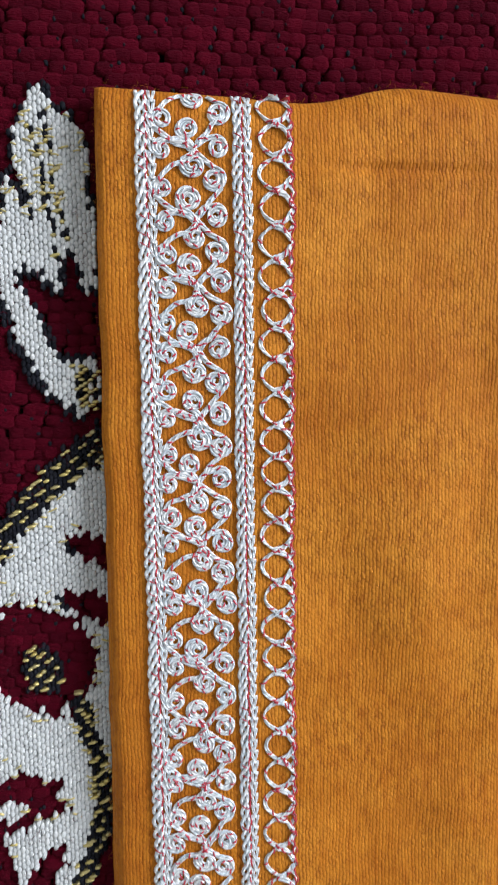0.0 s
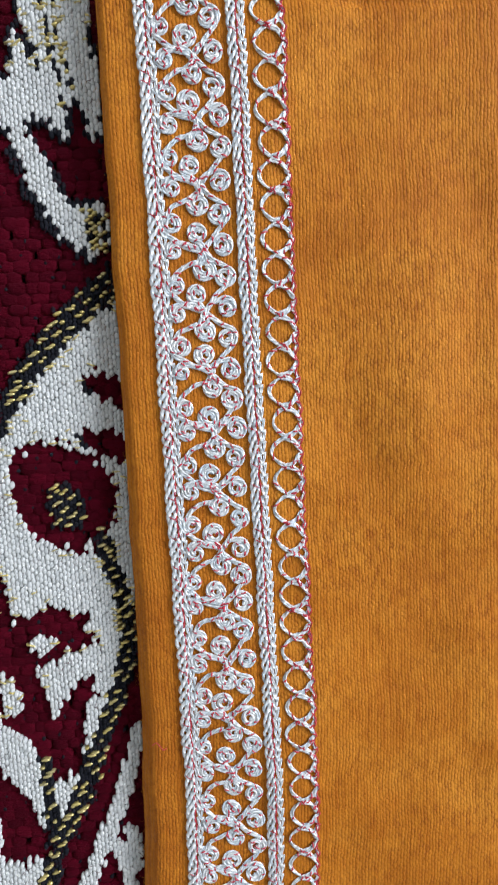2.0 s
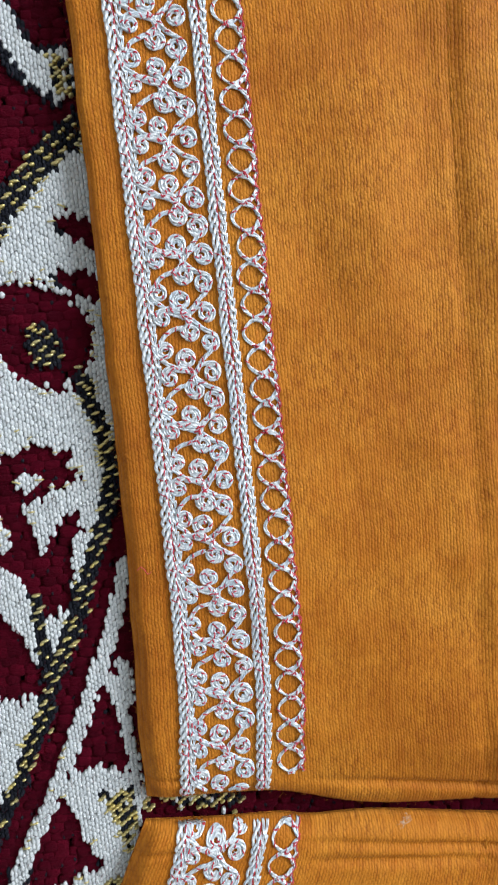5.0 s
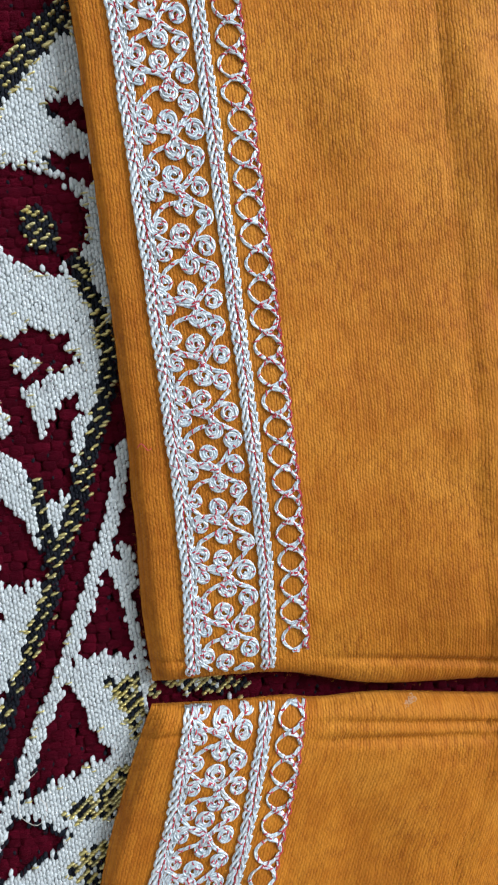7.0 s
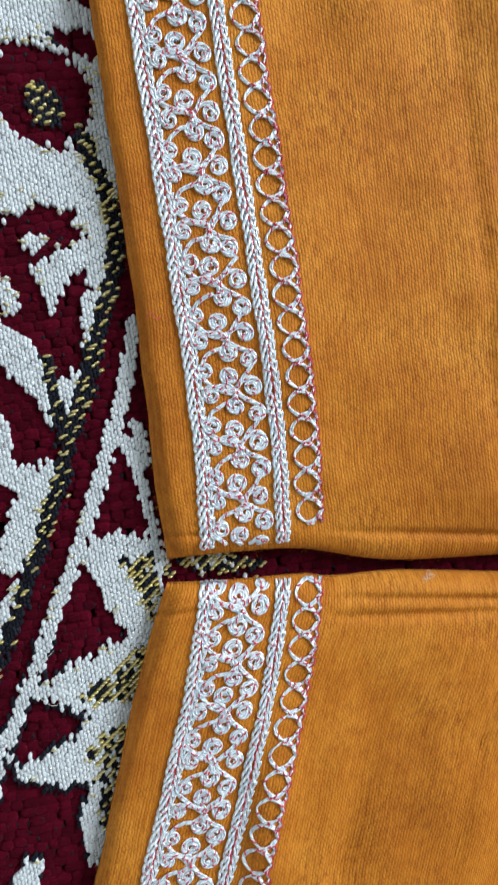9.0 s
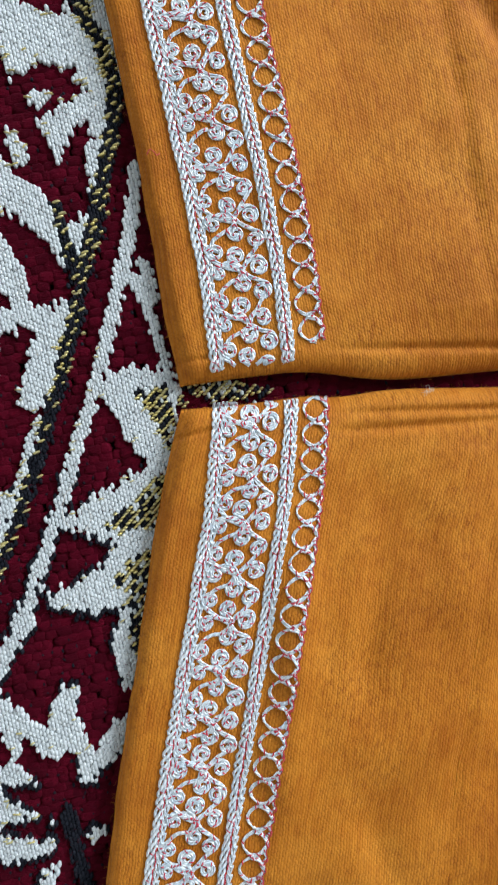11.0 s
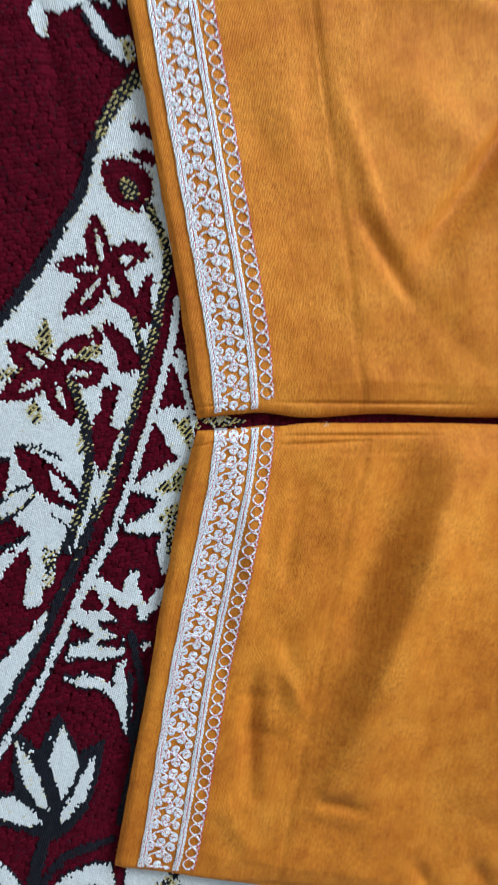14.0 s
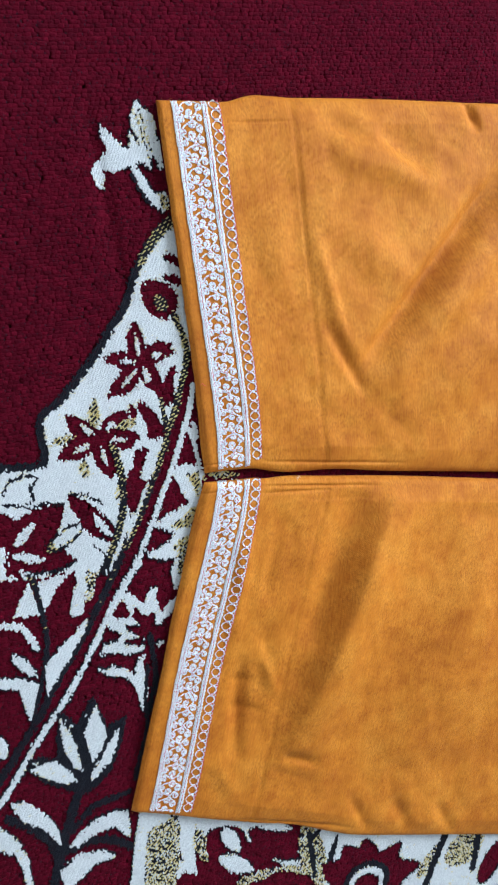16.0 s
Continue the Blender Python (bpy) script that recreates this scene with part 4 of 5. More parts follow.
poly(G, -46.6, -176.4, -43.2, -169.9, -37.3, -170.8, -40.5, -178.7, -46.7, -184.6)
poly(W, -79.8, -181.2, -74.1, -186.9, -68.8, -191.9, -65.5, -186.9, -60.8, -184.6, -61.7, -193.5, -58.5, -201.0, -52.3, -196.1, -45.4, -192.3, -47.6, -200.7, -55.2, -204.2, -60.5, -205.4, -64.7, -208.2, -64.0, -200.4, -68.4, -200.5, -72.4, -194.8, -77.2, -190.9, -75.3, -197.9, -78.4, -197.7, -79.2, -190.4)
poly(W, -87.2, -193.0, -83.4, -197.3, -76.2, -196.1, -75.4, -203.8, -81.4, -203.4, -79.2, -208.3, -69.2, -212.9, -77.0, -213.2, -85.8, -211.3, -91.0, -206.5, -91.1, -198.4)
poly(W, -98.7, -216.6, -92.1, -212.7, -82.4, -209.0, -87.7, -213.4, -83.9, -217.8, -73.5, -219.9, -80.1, -222.3, -91.7, -219.4)
leaf(W, -55.6, -206.8, -62.2, -218.3, 3.7, 0.0)
line(K, 5.6, -70.1, -214.3, -70.9, -232.5, -76.6, -261.5)
poly(M, -138.3, -160.6, -120.7, -165.2, -100.8, -164.1, -84.6, -171.4, -73.2, -160.0, -67.3, -164.6, -82.0, -183.5, -91.4, -197.0, -102.1, -212.0, -118.8, -231.6, -140.5, -256.1, -161.4, -279.9)
poly(M, -160.8, -276.8, -139.7, -251.5, -121.0, -228.2, -110.8, -220.0, -77.7, -228.7, -65.8, -232.4, -75.7, -263.6, -92.4, -303.4, -91.2, -311.1, -99.8, -362.9, -171.3, -330.7)
poly(W, -134.4, -182.3, -123.5, -165.3, -120.9, -184.2)
poly(W, -120.0, -167.2, -100.3, -164.2, -110.0, -171.0, -118.4, -183.0)
poly(W, -100.8, -164.1, -94.7, -161.9, -96.3, -174.6, -100.1, -189.4, -106.7, -189.1, -104.0, -178.9, -99.7, -170.6)
poly(G, -94.9, -166.2, -89.6, -169.5, -93.5, -181.7, -97.9, -183.7)
line(K, 2.7, -121.2, -165.0, -120.0, -183.9, -120.9, -202.5, -128.1, -222.7, -134.6, -236.8)
line(K, 3.8, -75.7, -162.6, -85.9, -178.9, -95.6, -192.2, -107.0, -206.6, -119.9, -222.1, -131.4, -237.9, -144.2, -253.1, -159.6, -270.6)
poly(W, -97.9, -191.9, -101.3, -199.3, -116.1, -216.8, -125.4, -228.4, -123.8, -211.8, -119.6, -207.7, -107.0, -198.6)
line(W, 3.2, -140.1, -185.0, -130.8, -189.5, -126.0, -201.0)
leaf(W, -138.6, -201.3, -128.4, -216.8, 5.5, 0.0)
poly(W, -148.2, -211.5, -138.3, -214.6, -128.1, -220.1, -136.0, -239.6, -137.5, -232.6, -138.2, -221.1, -149.3, -217.5)
disc(W, -153.4, -249.9, 3.9, 6.2)
poly(M, -63.4, -156.7, -46.4, -160.9, -37.1, -163.2, -46.1, -189.2, -54.2, -208.2, -64.4, -233.4, -72.8, -254.3, -81.8, -251.8, -81.3, -238.4, -86.8, -232.7, -94.4, -230.6, -97.0, -224.3, -91.4, -200.4, -80.9, -190.0, -75.5, -184.5)
poly(W, -63.3, -164.9, -56.8, -164.0, -52.1, -161.6, -48.3, -160.5, -39.1, -162.7, -41.3, -169.3, -45.1, -180.3, -46.2, -183.6, -49.4, -188.4, -51.1, -186.6, -51.5, -179.4, -49.5, -174.3, -47.3, -170.6, -52.9, -170.6, -59.3, -168.3)
poly(G, -48.1, -165.4, -43.7, -161.6, -37.1, -163.2, -42.6, -174.6, -46.1, -182.2, -48.0, -179.6, -45.6, -172.4, -46.0, -168.1)
poly(W, -77.7, -182.5, -74.7, -184.0, -72.1, -187.5, -70.6, -189.9, -68.1, -191.3, -65.8, -187.0, -63.0, -184.2, -59.6, -184.4, -61.5, -189.5, -60.8, -195.3, -60.3, -198.9, -59.1, -199.9, -56.9, -196.3, -53.5, -193.7, -50.5, -193.0, -52.9, -198.8, -56.3, -202.8, -59.3, -203.4, -63.3, -205.8, -63.8, -203.6, -63.1, -198.9, -66.2, -197.4, -67.9, -199.0, -69.7, -197.8, -72.0, -193.0, -73.6, -191.2, -74.0, -194.6, -75.8, -197.6, -77.3, -192.3, -78.2, -187.3)
poly(W, -85.9, -194.2, -82.4, -196.6, -76.5, -197.4, -74.2, -199.4, -72.8, -203.3, -76.7, -201.5, -80.1, -201.3, -79.9, -203.5, -77.3, -206.9, -74.3, -208.7, -70.0, -210.7, -75.9, -209.4, -79.9, -209.0, -83.1, -210.9, -78.2, -213.6, -70.7, -216.4, -72.4, -218.0, -83.1, -216.9, -90.6, -214.0, -94.6, -214.0, -93.7, -210.1, -89.4, -209.2, -85.1, -208.3, -82.6, -206.2, -84.7, -203.6, -87.6, -201.4, -89.7, -198.8)
poly(W, -65.4, -216.4, -63.5, -215.2, -60.1, -215.3, -61.7, -218.1, -64.9, -218.2)
poly(W, -96.2, -223.9, -92.6, -222.8, -89.1, -222.4, -85.0, -224.9, -81.8, -228.6, -79.8, -230.5, -78.5, -225.3, -76.1, -221.8, -71.7, -220.9, -73.8, -223.8, -74.8, -229.1, -73.4, -233.7, -73.7, -241.9, -76.4, -249.4, -78.8, -253.6, -79.6, -248.5, -80.3, -242.8, -80.9, -236.4, -84.0, -232.1, -87.3, -229.1, -93.5, -226.7)
line(K, 3.0, -68.0, -210.8, -68.4, -221.2, -68.2, -230.3, -69.7, -238.9, -72.8, -246.3, -75.6, -254.5)
line(B, 1.0, -79.7, -230.3, -78.9, -225.5, -76.4, -222.0)
line(B, 0.9, -93.6, -226.9, -87.4, -229.5, -83.8, -232.6, -81.0, -237.1)
line(B, 0.8, -59.3, -168.3, -52.9, -170.9, -47.7, -171.1)
line(W, 2.9, -50.9, -138.7, -56.3, -148.5, -61.4, -157.1, -67.3, -166.6, -72.1, -173.8, -77.4, -180.9, -88.8, -195.1)
line(W, 3.0, -67.0, -168.2, -79.5, -181.6, -88.8, -195.1, -98.6, -209.1, -108.4, -222.5, -119.4, -235.3, -130.2, -246.5, -141.1, -259.2, -152.3, -273.4, -162.0, -283.1)
leaf(K, -117.9, -276.2, -120.3, -240.0, 14.0, 0.0)
leaf(K, -116.8, -278.3, -103.4, -236.6, 14.6, 0.0)
leaf(K, -115.1, -277.2, -92.4, -255.4, 10.6, 0.0)
leaf(K, -118.8, -281.0, -141.4, -260.8, 11.9, 0.0)
line(K, 3.3, -115.7, -280.5, -123.4, -301.8, -133.4, -315.4, -140.4, -337.4)
leaf(W, -117.6, -271.1, -120.6, -243.2, 9.3, 0.0)
leaf(W, -115.7, -273.6, -104.5, -240.9, 10.1, 0.0)
leaf(W, -112.1, -273.9, -95.7, -256.7, 7.1, 0.0)
leaf(W, -121.2, -277.7, -139.5, -262.8, 8.1, 0.0)
leaf(K, -117.5, -278.7, -114.8, -258.6, 4.6, 0.0)
leaf(K, -116.4, -277.4, -105.2, -263.7, 3.0, 0.0)
poly(W, -157.3, -284.9, -148.5, -283.3, -138.6, -292.3, -132.7, -299.9, -133.4, -309.0, -138.8, -300.9, -146.3, -294.4, -153.3, -293.3, -158.9, -293.1)
line(K, 5.8, -148.3, -297.4, -140.2, -309.0, -138.8, -325.5)
poly(W, -164.5, -295.6, -153.9, -296.5, -148.2, -304.7, -156.8, -304.3, -166.4, -305.7)
poly(W, -131.5, -318.0, -124.1, -310.4, -111.6, -309.1, -104.2, -308.1, -106.5, -301.5, -98.9, -302.3, -95.6, -312.9, -98.9, -325.0, -103.6, -317.0, -112.1, -312.1, -121.5, -313.2)
poly(W, -122.1, -299.6, -103.0, -295.1, -92.3, -287.5, -93.6, -302.9, -103.9, -300.7)
line(K, 3.0, -125.7, -303.0, -110.2, -301.4, -95.0, -296.0)
line(K, 3.4, -129.8, -322.2, -119.8, -321.1, -108.0, -324.2, -100.9, -330.8)
poly(W, -141.2, -338.8, -134.3, -325.7, -123.6, -324.9, -109.0, -330.0, -119.9, -339.1, -123.5, -350.4, -125.1, -333.2, -134.9, -345.3)
line(K, 3.2, -108.5, -331.2, -120.0, -351.9)
leaf(K, -149.5, -306.9, -147.8, -344.9, 18.1, 0.0)
leaf(W, -149.7, -312.8, -148.3, -344.6, 9.1, 0.0)
line(K, 2.9, -162.5, -332.9, -153.5, -309.8)
poly(W, -93.6, -314.5, -86.7, -311.4, -8.8, -343.7, -10.1, -352.6, -36.0, -356.0, -51.4, -341.2, -68.7, -342.4, -67.2, -354.4, -82.6, -366.8, -98.0, -359.9, -94.6, -331.6)
leaf(G, -24.8, -127.6, -5.2, -132.9, 5.1, 0.0)
leaf(G, -84.1, -324.9, -85.1, -365.7, 19.8, 0.0)
leaf(M, -74.7, -317.6, -73.6, -347.9, 6.7, 0.0)
leaf(W, -69.7, -323.3, -65.8, -356.9, 15.2, -3.8)
leaf(G, -62.2, -333.7, -57.5, -358.6, 8.5, 0.0)
leaf(M, -53.8, -339.1, -34.2, -368.5, 24.3, 0.0)
leaf(M, -54.8, -363.6, -73.7, -374.6, 15.5, 0.0)
leaf(W, -46.0, -340.3, -38.2, -359.0, 8.9, 0.0)
leaf(W, -50.5, -358.4, -31.6, -375.6, 10.3, 0.0)
leaf(W, -25.8, -360.3, -1.7, -388.5, 11.9, 3.4)
leaf(M, -31.0, -346.4, 8.6, -382.8, 16.6, -2.5)
leaf(W, -30.3, -340.9, -3.3, -357.7, 6.2, 0.0)
line(G, 5.9, -39.5, -380.1, -14.2, -383.1, 7.4, -392.5)
poly(W, 6.1, -358.3, 150.6, -420.2, 146.1, -478.2, 10.2, -416.6, 7.1, -394.4, 5.3, -373.2)
leaf(G, 4.3, -357.6, 10.3, -406.2, 16.7, 0.0)
leaf(K, 6.7, -361.8, 6.6, -398.3, 4.0, 0.0)
leaf(K, 14.8, -365.0, 4.2, -372.8, 4.0, 0.0)
leaf(K, 25.4, -373.4, 12.2, -400.8, 4.3, 0.0)
leaf(G, 77.0, -429.2, 94.3, -410.3, 7.4, 0.0)
disc(M, 41.2, -416.9, 28.3, 22.1)
leaf(M, 41.1, -417.7, 28.2, -382.8, 22.8, 0.0)
leaf(M, 41.1, -417.7, 44.3, -383.2, 20.4, 0.0)
leaf(M, 41.1, -417.7, 68.6, -395.4, 17.7, 0.0)
leaf(M, 41.1, -417.7, 81.7, -418.1, 19.5, 0.0)
leaf(M, 41.1, -417.7, 12.3, -390.5, 22.7, 0.0)
disc(K, 40.5, -415.7, 17.1, 14.7)
disc(W, 40.5, -415.7, 12.8, 11.0)
disc(M, 40.3, -417.3, 9.4, 8.2)
line(K, 5.6, 106.4, -398.8, 95.1, -415.1, 83.0, -435.4)
leaf(G, 99.4, -425.7, 132.1, -417.1, 23.6, 0.0)
line(K, 4.8, 127.8, -413.2, 120.0, -439.0)
leaf(M, 124.2, -454.5, 148.1, -422.8, 17.1, 0.0)
leaf(M, -25.5, -384.2, -2.2, -406.8, 21.3, 0.0)
leaf(M, -70.3, -353.1, -76.4, -328.0, 9.2, 0.0)

poly(M, -46.5, -52.0, -44.5, -56.9, -42.6, -59.0, -40.4, -57.3, -37.8, -57.0, -35.5, -58.8, -31.5, -60.3, -29.8, -62.1, -33.8, -63.1, -37.0, -64.6, -41.3, -66.4, -42.0, -67.9, -40.2, -71.4, -39.6, -75.3, -39.1, -78.1, -37.9, -73.8, -34.4, -70.3, -29.8, -71.3, -32.2, -74.4, -33.7, -79.8, -34.7, -85.2, -37.2, -88.9, -40.2, -88.0, -41.4, -83.4, -42.6, -82.1, -44.7, -80.2, -47.5, -77.7, -49.0, -77.0)
poly(W, -42.8, -60.8, -40.2, -60.0, -37.7, -61.3, -39.0, -63.4, -42.6, -63.5)
poly(W, -48.0, -67.3, -46.1, -68.1, -44.9, -72.0, -46.1, -75.7, -48.7, -74.3)
poly(M, -49.9, -86.3, -46.6, -89.5, -43.9, -93.7, -43.4, -98.9, -43.7, -104.6, -47.1, -105.3, -51.7, -103.6)
poly(W, -49.1, -77.6, -46.2, -80.1, -43.9, -83.1, -42.7, -86.6, -42.8, -95.5, -43.4, -93.8, -46.1, -89.0, -49.9, -85.8)
poly(W, -40.8, -87.9, -36.1, -88.4, -37.1, -94.0, -39.1, -98.3, -40.1, -92.5)
poly(W, -32.7, -73.8, -28.8, -71.4, -31.6, -78.9, -33.9, -85.3, -35.1, -87.4, -33.7, -79.8)
line(K, 2.6, -41.8, -84.4, -41.6, -91.2, -41.2, -98.0, -40.4, -101.5)
poly(W, -23.3, -29.2, -20.9, -31.6, -20.6, -47.9, -21.6, -63.2, -23.7, -61.2, -23.9, -55.2, -25.2, -49.5, -27.0, -43.3, -25.4, -39.7, -24.4, -34.5)
line(W, 1.8, -30.2, -44.6, -28.0, -50.3, -27.0, -58.1, -27.3, -64.7, -29.2, -71.1)
line(K, 3.1, -27.5, -42.7, -26.3, -48.0, -24.1, -56.2, -24.4, -64.7, -26.7, -72.3, -30.2, -79.9, -33.7, -87.5, -37.2, -95.1, -40.7, -102.7, -43.2, -110.5)
poly(K, -122.7, -237.6, -117.6, -249.4, -109.7, -247.0, -102.7, -237.6, -99.8, -250.4, -99.2, -255.7, -87.9, -252.7, -93.6, -267.9, -100.2, -279.4, -109.4, -288.2, -117.4, -290.4, -128.0, -282.8, -135.7, -276.5, -143.6, -265.1, -134.7, -263.4, -127.6, -264.3, -124.2, -253.7)
poly(W, -102.7, -241.0, -101.5, -251.5, -99.7, -258.9, -104.3, -267.6, -109.7, -272.5, -110.6, -265.3, -111.1, -254.9, -107.5, -247.8)
poly(W, -122.2, -241.1, -118.7, -250.6, -116.5, -259.8, -116.5, -268.3, -115.1, -277.4, -119.1, -274.2, -122.9, -262.6, -122.8, -250.9)
poly(W, -141.8, -266.1, -133.6, -265.5, -128.0, -266.5, -122.1, -274.8, -119.4, -281.0, -126.2, -280.8, -135.2, -274.0)
poly(W, -92.8, -257.9, -95.6, -267.2, -101.1, -275.6, -108.3, -281.7, -113.1, -283.3, -110.6, -277.3, -105.2, -272.4, -100.2, -264.9)
poly(M, -145.7, -276.1, -133.3, -279.1, -117.5, -291.0, -100.8, -282.7, -80.7, -265.5, -81.3, -282.8, -92.2, -296.5, -90.0, -311.8, -100.7, -357.0, -168.3, -327.0, -160.9, -288.8)
line(K, 5.0, -118.0, -285.0, -123.7, -294.9, -130.5, -309.7, -137.1, -324.7, -142.6, -338.4)
line(K, 4.5, -157.0, -290.3, -146.0, -300.6, -139.3, -312.1, -136.3, -325.0)
line(K, 3.2, -127.4, -309.2, -114.4, -299.3, -103.3, -297.6, -94.5, -297.1)
line(K, 4.2, -134.3, -320.5, -119.4, -318.6, -107.7, -322.7, -98.9, -330.7)
poly(W, -154.5, -282.1, -147.1, -283.7, -137.8, -295.6, -133.7, -305.9, -134.1, -316.3, -140.6, -302.8, -150.5, -294.0)
poly(W, -130.8, -317.7, -117.5, -307.9, -104.7, -305.2, -96.3, -307.8, -98.1, -325.9, -104.8, -315.2, -115.6, -314.4, -125.7, -319.5)
poly(W, -138.2, -330.6, -126.5, -324.2, -114.5, -326.3, -107.8, -332.8, -118.9, -333.2, -129.2, -339.6, -135.9, -342.5)
poly(W, -161.8, -293.5, -155.1, -303.1, -151.6, -315.0, -152.2, -334.1, -168.3, -327.0)
poly(M, -164.3, -306.2, -158.0, -310.5, -155.3, -322.2, -155.5, -332.7, -168.3, -327.0)
poly(W, -89.1, -306.7, -72.6, -315.0, -77.5, -331.4, -88.3, -324.8, -95.3, -359.4, -103.1, -355.9, -95.8, -327.6)
poly(G, -88.3, -324.8, -70.3, -321.4, -70.0, -334.5, -78.6, -366.9, -95.9, -359.2)
poly(W, -68.9, -323.0, -59.6, -332.4, -66.4, -343.5, -64.5, -364.2, -71.3, -359.3, -72.4, -341.0)
# shade beside the lower leg's hem, painted as a dark line in the weave
line(B, 2.4, -72.2, -227.8, -76.5, -246.2, -78.0, -262.9, -84.4, -278.2, -89.6, -290.4)

# what lies well under the trousers is left as plain ground
xy = np.column_stack([GX.ravel(), GY.ravel()])


def within(leg, depth):
    p = np.vstack([leg.top, leg.bottom[::-1], leg.hem[::-1]])
    inside = np.zeros(len(xy), bool)
    for (x0, y0), (x1, y1) in zip(p, np.roll(p, -1, 0)):
        if y0 != y1:
            inside ^= ((y0 > xy[:, 1]) != (y1 > xy[:, 1])) & (xy[:, 0] < (x1 - x0) * (xy[:, 1] - y0) / (y1 - y0) + x0)
    inside[inside] = away(xy[inside], p) > depth
    return inside.reshape(GX.shape)


COVERED = within(LEG_A, 0.008) | within(LEG_B, 0.008)
rug = quads("rug", [(-0.55, -0.85, -0.0050), (0.60, -0.85, -0.0050), (0.60, 0.45, -0.0050), (-0.55, 0.45, -0.0050), (-0.55, -0.85, -0.0065), (0.60, -0.85, -0.0065), (0.60, 0.45, -0.0065), (-0.55, 0.45, -0.0065)],
            [(0, 1, 2, 3), (4, 7, 6, 5), (0, 4, 5, 1), (1, 5, 6, 2), (2, 6, 7, 3), (3, 7, 4, 0)], [GROUND], smooth=False)
tagged(rug, "maroon chenille rug with white, black and gold woven flowers", "rug")
# pile round the border piece
x0, x1, y0, y1 = XS[0], XS[-1], YS[0], YS[-1]
ring = [(-0.55, -0.85), (0.60, -0.85), (0.60, 0.45), (-0.55, 0.45), (x0, y0), (x1, y0), (x1, y1), (x0, y1)]
quads("outer_pile", [(x, y, -0.0014) for x, y in ring], [(0, 1, 5, 4), (1, 2, 6, 5), (2, 3, 7, 6), (3, 0, 4, 7)], [FAR_PILE], rug, smooth=False)


def grains(name, x, y, z, hx, hy, hz, mat, label, turn=None, ring_n=6, square=1.0, mid=0.55):
    """Small rounded floats of yarn, all in one mesh."""
    k = len(x)
    a = np.arange(ring_n) * 2 * math.pi / ring_n + math.pi / ring_n
    cx, sy = np.sign(np.cos(a)) * np.abs(np.cos(a)) ** square, np.sign(np.sin(a)) * np.abs(np.sin(a)) ** square
    lx = np.concatenate([cx, cx * 0.86, cx * 0.5])
    ly = np.concatenate([sy, sy * 0.86, sy * 0.5])
    lz = np.concatenate([np.full(ring_n, -3.0), np.full(ring_n, mid), np.full(ring_n, 1.0)])
    vx, vy = lx[None] * np.reshape(hx, (-1, 1)), ly[None] * np.reshape(hy, (-1, 1))
    if turn is not None:
        c, s = np.cos(turn)[:, None], np.sin(turn)[:, None]
        vx, vy = vx * c - vy * s, vx * s + vy * c
    co = np.stack([vx + x[:, None], vy + y[:, None], lz[None] * np.reshape(hz, (-1, 1)) + z[:, None]], -1)
    co[..., 2] += waves(co[..., 0], co[..., 1])
    i = np.arange(ring_n)
    j = (i + 1) % ring_n
    f = [np.stack([i, j, j + ring_n, i + ring_n], 1), np.stack([i, j, j + ring_n, i + ring_n], 1) + ring_n]
    cap = [(2 * ring_n + b, 2 * ring_n + b + 1, 2 * ring_n + ring_n - 2 - b, 2 * ring_n + ring_n - 1 - b) for b in range(ring_n // 2 - 1)]
    f = np.vstack(f + [np.array(cap)])
    faces = (f[None] + (np.arange(k) * 3 * ring_n)[:, None, None]).reshape(-1, 4)
    ob = quads(name, co.reshape(-1, 3), faces, [mat], rug)
    return tagged(ob, label, kind="stuff")


def waves(x, y):
    """The rug does not lie quite flat: shallow ripples and one soft crease."""
    z = 0.00025 * (np.sin(x * 95 + y * 30 + 1.0) - 1) + 0.00022 * (np.sin(x * 150 - y * 60) - 1) + 0.0003 * (np.sin(y * 70 - x * 40) - 1)
    u = np.clip((y - 0.05) / -0.075, -0.5, 1.5)
    crease = (x + 0.0545 - 0.003 * u) / 0.0045
    return z - 0.0022 * np.exp(-(crease**2)) * np.clip(1 - (2 * u - 1) ** 2 / 2.2, 0, 1)


open_ = ~COVERED
r = _rng.random(GX.shape)
IX, IY = np.meshgrid(np.arange(len(XS)), np.arange(len(YS)))
upper = GY > -0.165
dots = ((IX + 2 * IY) % 3 == 0) & (upper | (r > 0.5)) | upper & (r > 0.80) & ((IX + IY) % 2 == 0)
# dark weft shows along the lower rims of the figures towards the border's foot
w_ = KIND == W
beside = (np.roll(w_, -1, 1) | np.roll(w_, -1, 0) | np.roll(w_, 1, 0) & ((r > 0.6) | (GY < -0.2)) | np.roll(w_, 1, 1) & (GY < -0.2)) & (r > 0.2)
fickle = np.sin(GX * 55 + 2) * np.sin(GY * 48) + 0.4 * np.sin(GY * 140)
shade = (KIND == M) & beside & (((GY > -0.015) & (fickle > -0.6)) | ((GY < -0.14) & (fickle > np.where(GY < -0.2, -0.5, 0.0))))
KIND[shade] = B
check = (((IX // 2 + IY) % 2 == 0) & (r > np.where(upper, 0.04, 0.35))) | (upper & (r > 0.78))
white = open_ & ((KIND == W) | ((KIND == G) & ~check & (r > 0.55)))
gold = open_ & ~white & (((KIND == K) & dots & (r < np.where(GY < -0.2, 0.22, np.where(GY < -0.12, 0.55, 0.85)))) | ((KIND == G) & check))
black = open_ & ~white & ~gold & ((KIND == K) | (KIND == G) | (KIND == B))
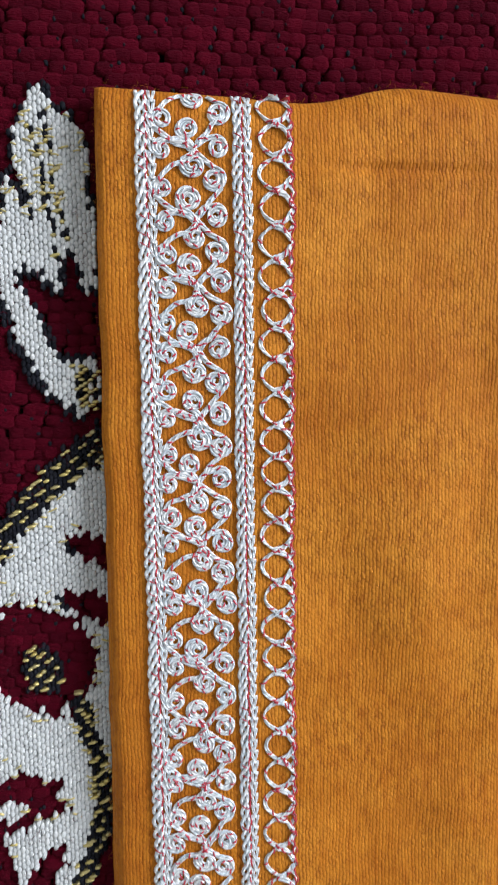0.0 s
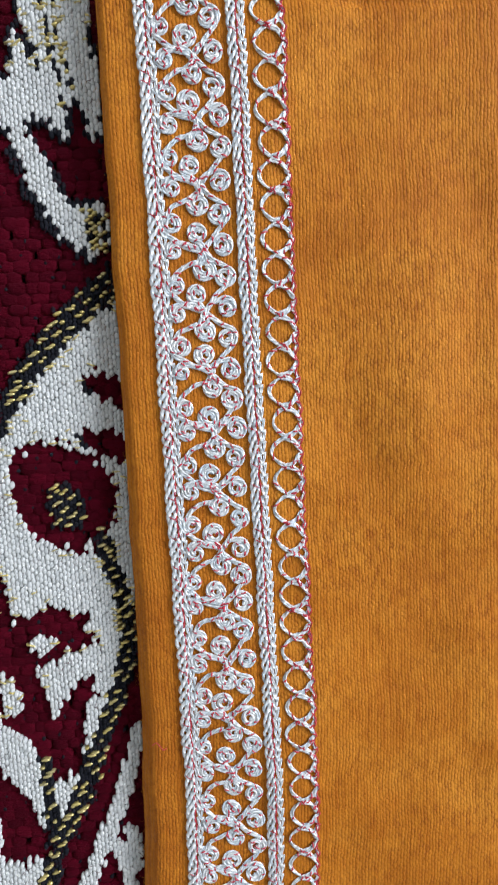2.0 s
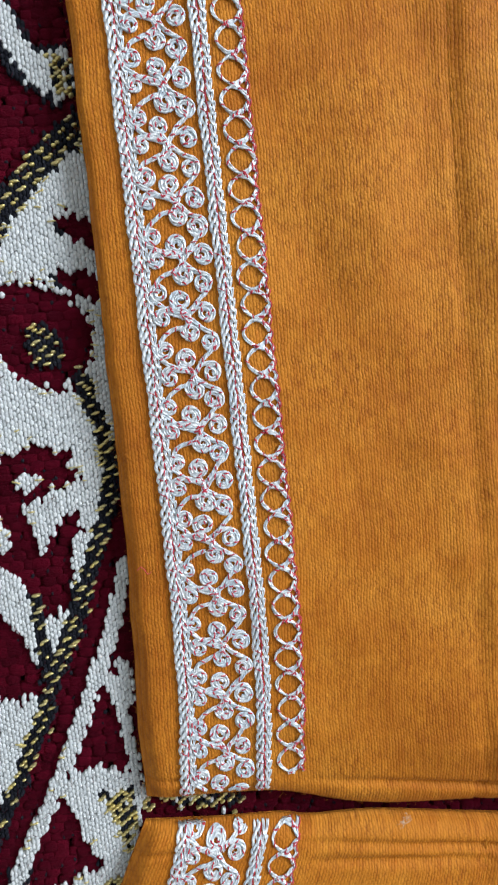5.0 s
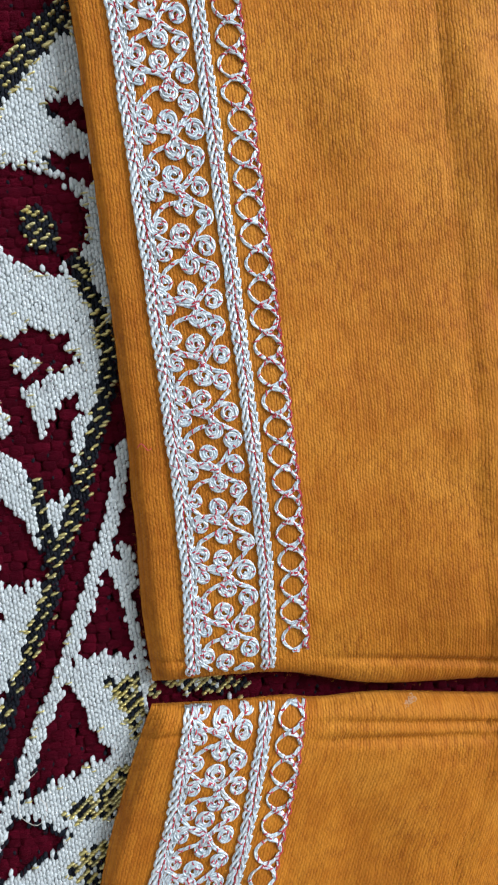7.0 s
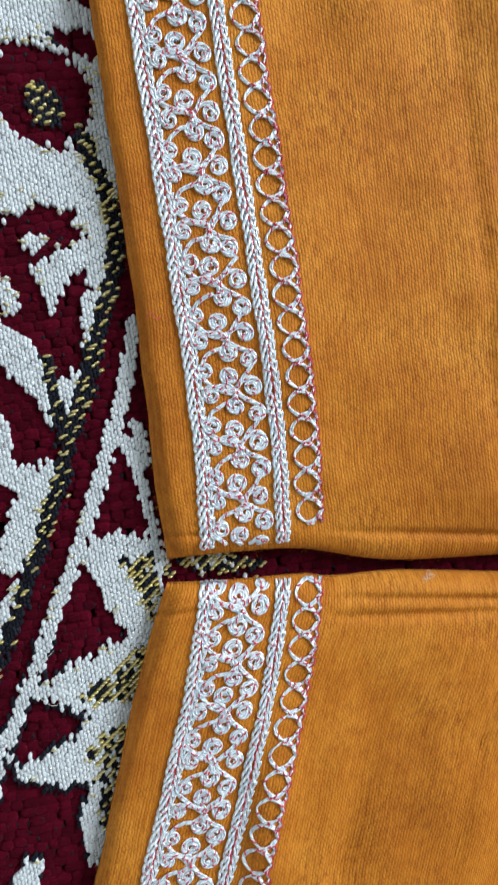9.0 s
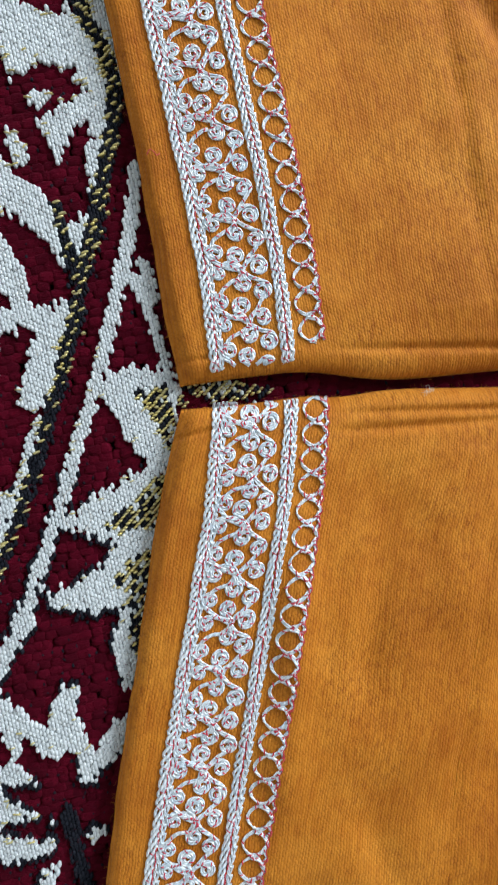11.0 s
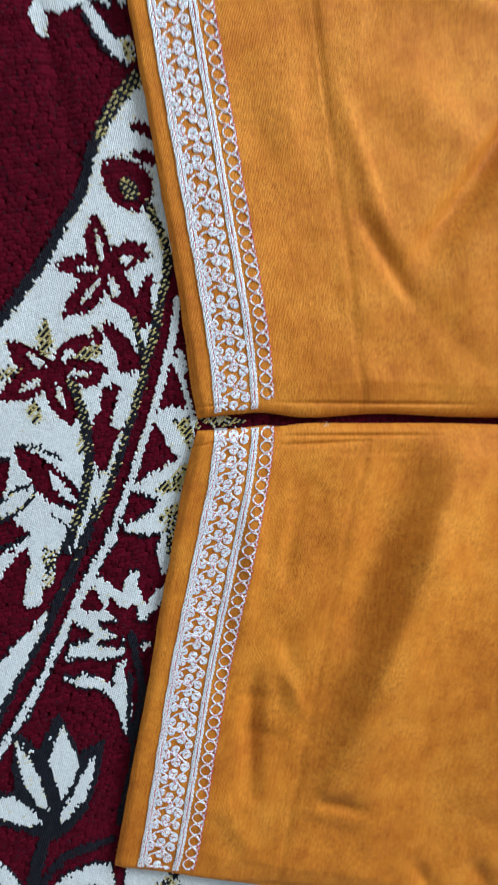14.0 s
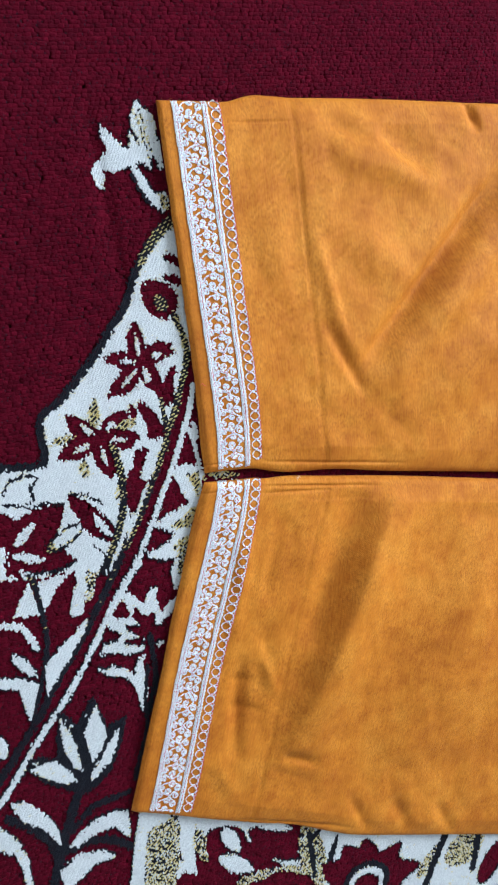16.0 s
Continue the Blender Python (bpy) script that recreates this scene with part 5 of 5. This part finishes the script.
for name, sel, mat, hx, hy, z, label in (
    ("white_weave", white, WHITE, 0.00052, 0.00078, -0.0004, "white satin weave"),
    ("black_weave", black, BLACK, 0.00050, 0.00080, -0.0005, "black woven outlines, and painted shade along the lower hem"),
    ("gold_weave", gold, GOLD, 0.00066, 0.00034, -0.0002, "glinting gold lurex floats"),
):
    x, y = GX[sel], GY[sel]
    k = len(x)
    if name == "gold_weave":
        hx = hx * np.where(KIND[sel] == K, _rng.choice((0.8, 1.0, 1.6), k), 1.05)
    tilt = _rng.normal(0.0, 0.10, k) + (0.22 if name == "gold_weave" else -0.10)
    grains(name, x + _rng.normal(0, 0.00004, k), y + _rng.normal(0, 0.00006, k), z + _rng.normal(0, 0.00006, k),
           hx * _rng.uniform(0.9, 1.08, k), hy * _rng.uniform(0.9, 1.12, k), np.full(k, 0.00042), mat, label, tilt)

# gold floats that catch on the rims of the white figures
rim = np.zeros_like(white)
rim[:, 1:-1] = white[:, 1:-1] & (~white[:, 2:] | ~white[:, :-2])
patch = np.sin(GX * 70 + 1.0) * np.sin(GY * 55 + 0.5) + 0.5 * np.sin(GX * 160 - GY * 130)
rim &= (_rng.random(GX.shape) < np.where(GY > -0.12, 0.40, 0.15)) & (patch > -0.1)
vein = white & (_rng.random(GX.shape) < 0.012) & (patch > 0.2)
rim |= vein
x, y = GX[rim], GY[rim]
k = len(x)
grains("gold_thread", x, y, np.full(k, 0.00012), 0.00085 * _rng.uniform(0.6, 1.3, k), np.full(k, 0.00017), np.full(k, 0.0002), GOLD, "fine gold metallic threads", _rng.normal(0.1, 0.3, k))

# chenille blocks in staggered rows; they run on under the rims of the woven figures
BX, BY = 0.0025, 0.00190
cx, cy = np.meshgrid(np.arange(XS[0], XS[-1], BX), np.arange(YS[0], YS[-1], BY))
cx = cx + (np.arange(cx.shape[0]) * 0.37 % 1.0)[:, None] * BX + _rng.normal(0, 0.00040, cx.shape)
cx, cy = cx.ravel(), cy.ravel()
ix = np.clip(np.round((cx - XS[0]) / DX).astype(int), 0, len(XS) - 1)
iy = np.clip(np.round((cy - YS[0]) / DY).astype(int), 0, len(YS) - 1)
keep = np.zeros(len(cx), bool)
for dx in (-2, -1, 0, 1, 2):
    for dy in (-1, 0, 1):
        a, b = np.clip(iy + dy, 0, len(YS) - 1), np.clip(ix + dx, 0, len(XS) - 1)
        keep |= (KIND[a, b] == M) & ~COVERED[a, b]
cx, cy = cx[keep], cy[keep] + _rng.normal(0, 0.00010, keep.sum())
k = len(cx)
grains("chenille_weave", cx, cy, -0.00125 + _rng.normal(0, 0.00010, k), BX * 0.50 * _rng.uniform(1.2, 1.8, k), BY * 0.50 * _rng.uniform(1.25, 1.6, k),
       0.00042 * _rng.uniform(0.85, 1.15, k), CHENILLE, "maroon chenille pile", _rng.normal(0, 0.08, k), 8, 0.75, 0.45)

# the black weft shows through between the tufts as short dashes
pick = _rng.random(k) < 0.30
x, y = cx[pick] + BX * 0.5, cy[pick] + _rng.normal(0, 0.0004, pick.sum())
ix, iy = np.clip(np.round((x - XS[0]) / DX).astype(int), 0, len(XS) - 1), np.clip(np.round((y - YS[0]) / DY).astype(int), 0, len(YS) - 1)
on = KIND[iy, ix] == M
x, y = x[on], y[on]
grains("black_fleck", x, y, np.full(len(x), -0.00103), 0.00030 * _rng.uniform(0.7, 1.5, len(x)), 0.00042 * _rng.uniform(0.7, 1.4, len(x)), np.full(len(x), 0.0003), BLACK, "black weft flecks in the maroon pile", _rng.normal(0, 0.3, len(x)))

# loose fibres that stand out of the chenille
th = Threads()
pick = _rng.choice(k, size=34000)
for i in pick:
    x, y = cx[i] + _rng.uniform(-1, 1) * BX / 2, cy[i] + _rng.uniform(-1, 1) * BY / 2
    a = _rng.uniform(0, 6.28)
    l = _rng.uniform(0.0006, 0.0016)
    th.tube([(x, y, -0.0008), (x + l * 0.5 * math.cos(a), y + l * 0.5 * math.sin(a), -0.0001), (x + l * math.cos(a + 0.5), y + l * math.sin(a + 0.5), -0.0003)], 0.000045, sides=3)
tagged(th.make("pile_fuzz", [CHENILLE], rug), "stray maroon fibres", kind="stuff")

# ---- small loose things ----
def loose(name, points, r, mat, label, category):
    th = Threads()
    th.tube(spline(points, 40), r, sides=5, flat=1.0)
    ob = th.make(name, [mat], None)
    return tagged(ob, label, category)


loose("loose_thread", [(-0.0208, -0.0802, 0.0048), (-0.0200, -0.0795, 0.0053), (-0.0193, -0.0801, 0.0055), (-0.0188, -0.0809, 0.0054), (-0.0181, -0.0806, 0.0055)], 0.00009, RED,
      "short red sewing thread lying on the mustard hem", "thread")
loose("stray_hair", [(-0.050, -0.142, 0.0004), (-0.0535, -0.1450, 0.0008), (-0.0545, -0.1500, 0.0008), (-0.0515, -0.1530, 0.0007), (-0.0490, -0.1500, 0.0008), (-0.0505, -0.1470, 0.0007)], 0.00005, FLUFF,
      "fine pale curled hair lying on the rug", "hair")
rng = random.Random(9)
th = Threads()
for i in range(9):
    x, y = 0.0275 + rng.gauss(0, 0.0009), -0.1405 + rng.gauss(0, 0.0005)
    q = [(x + rng.gauss(0, 0.0007), y + rng.gauss(0, 0.0005), LEG_B.height(np.array([[x, y]]))[0] + 0.00005 + 0.0001 * k) for k in range(4)]
    th.tube(spline(q, 10), 0.00003, sides=4)
tagged(th.make("lint", [FLUFF], None), "pale tuft of lint caught on the mustard trousers", "lint")
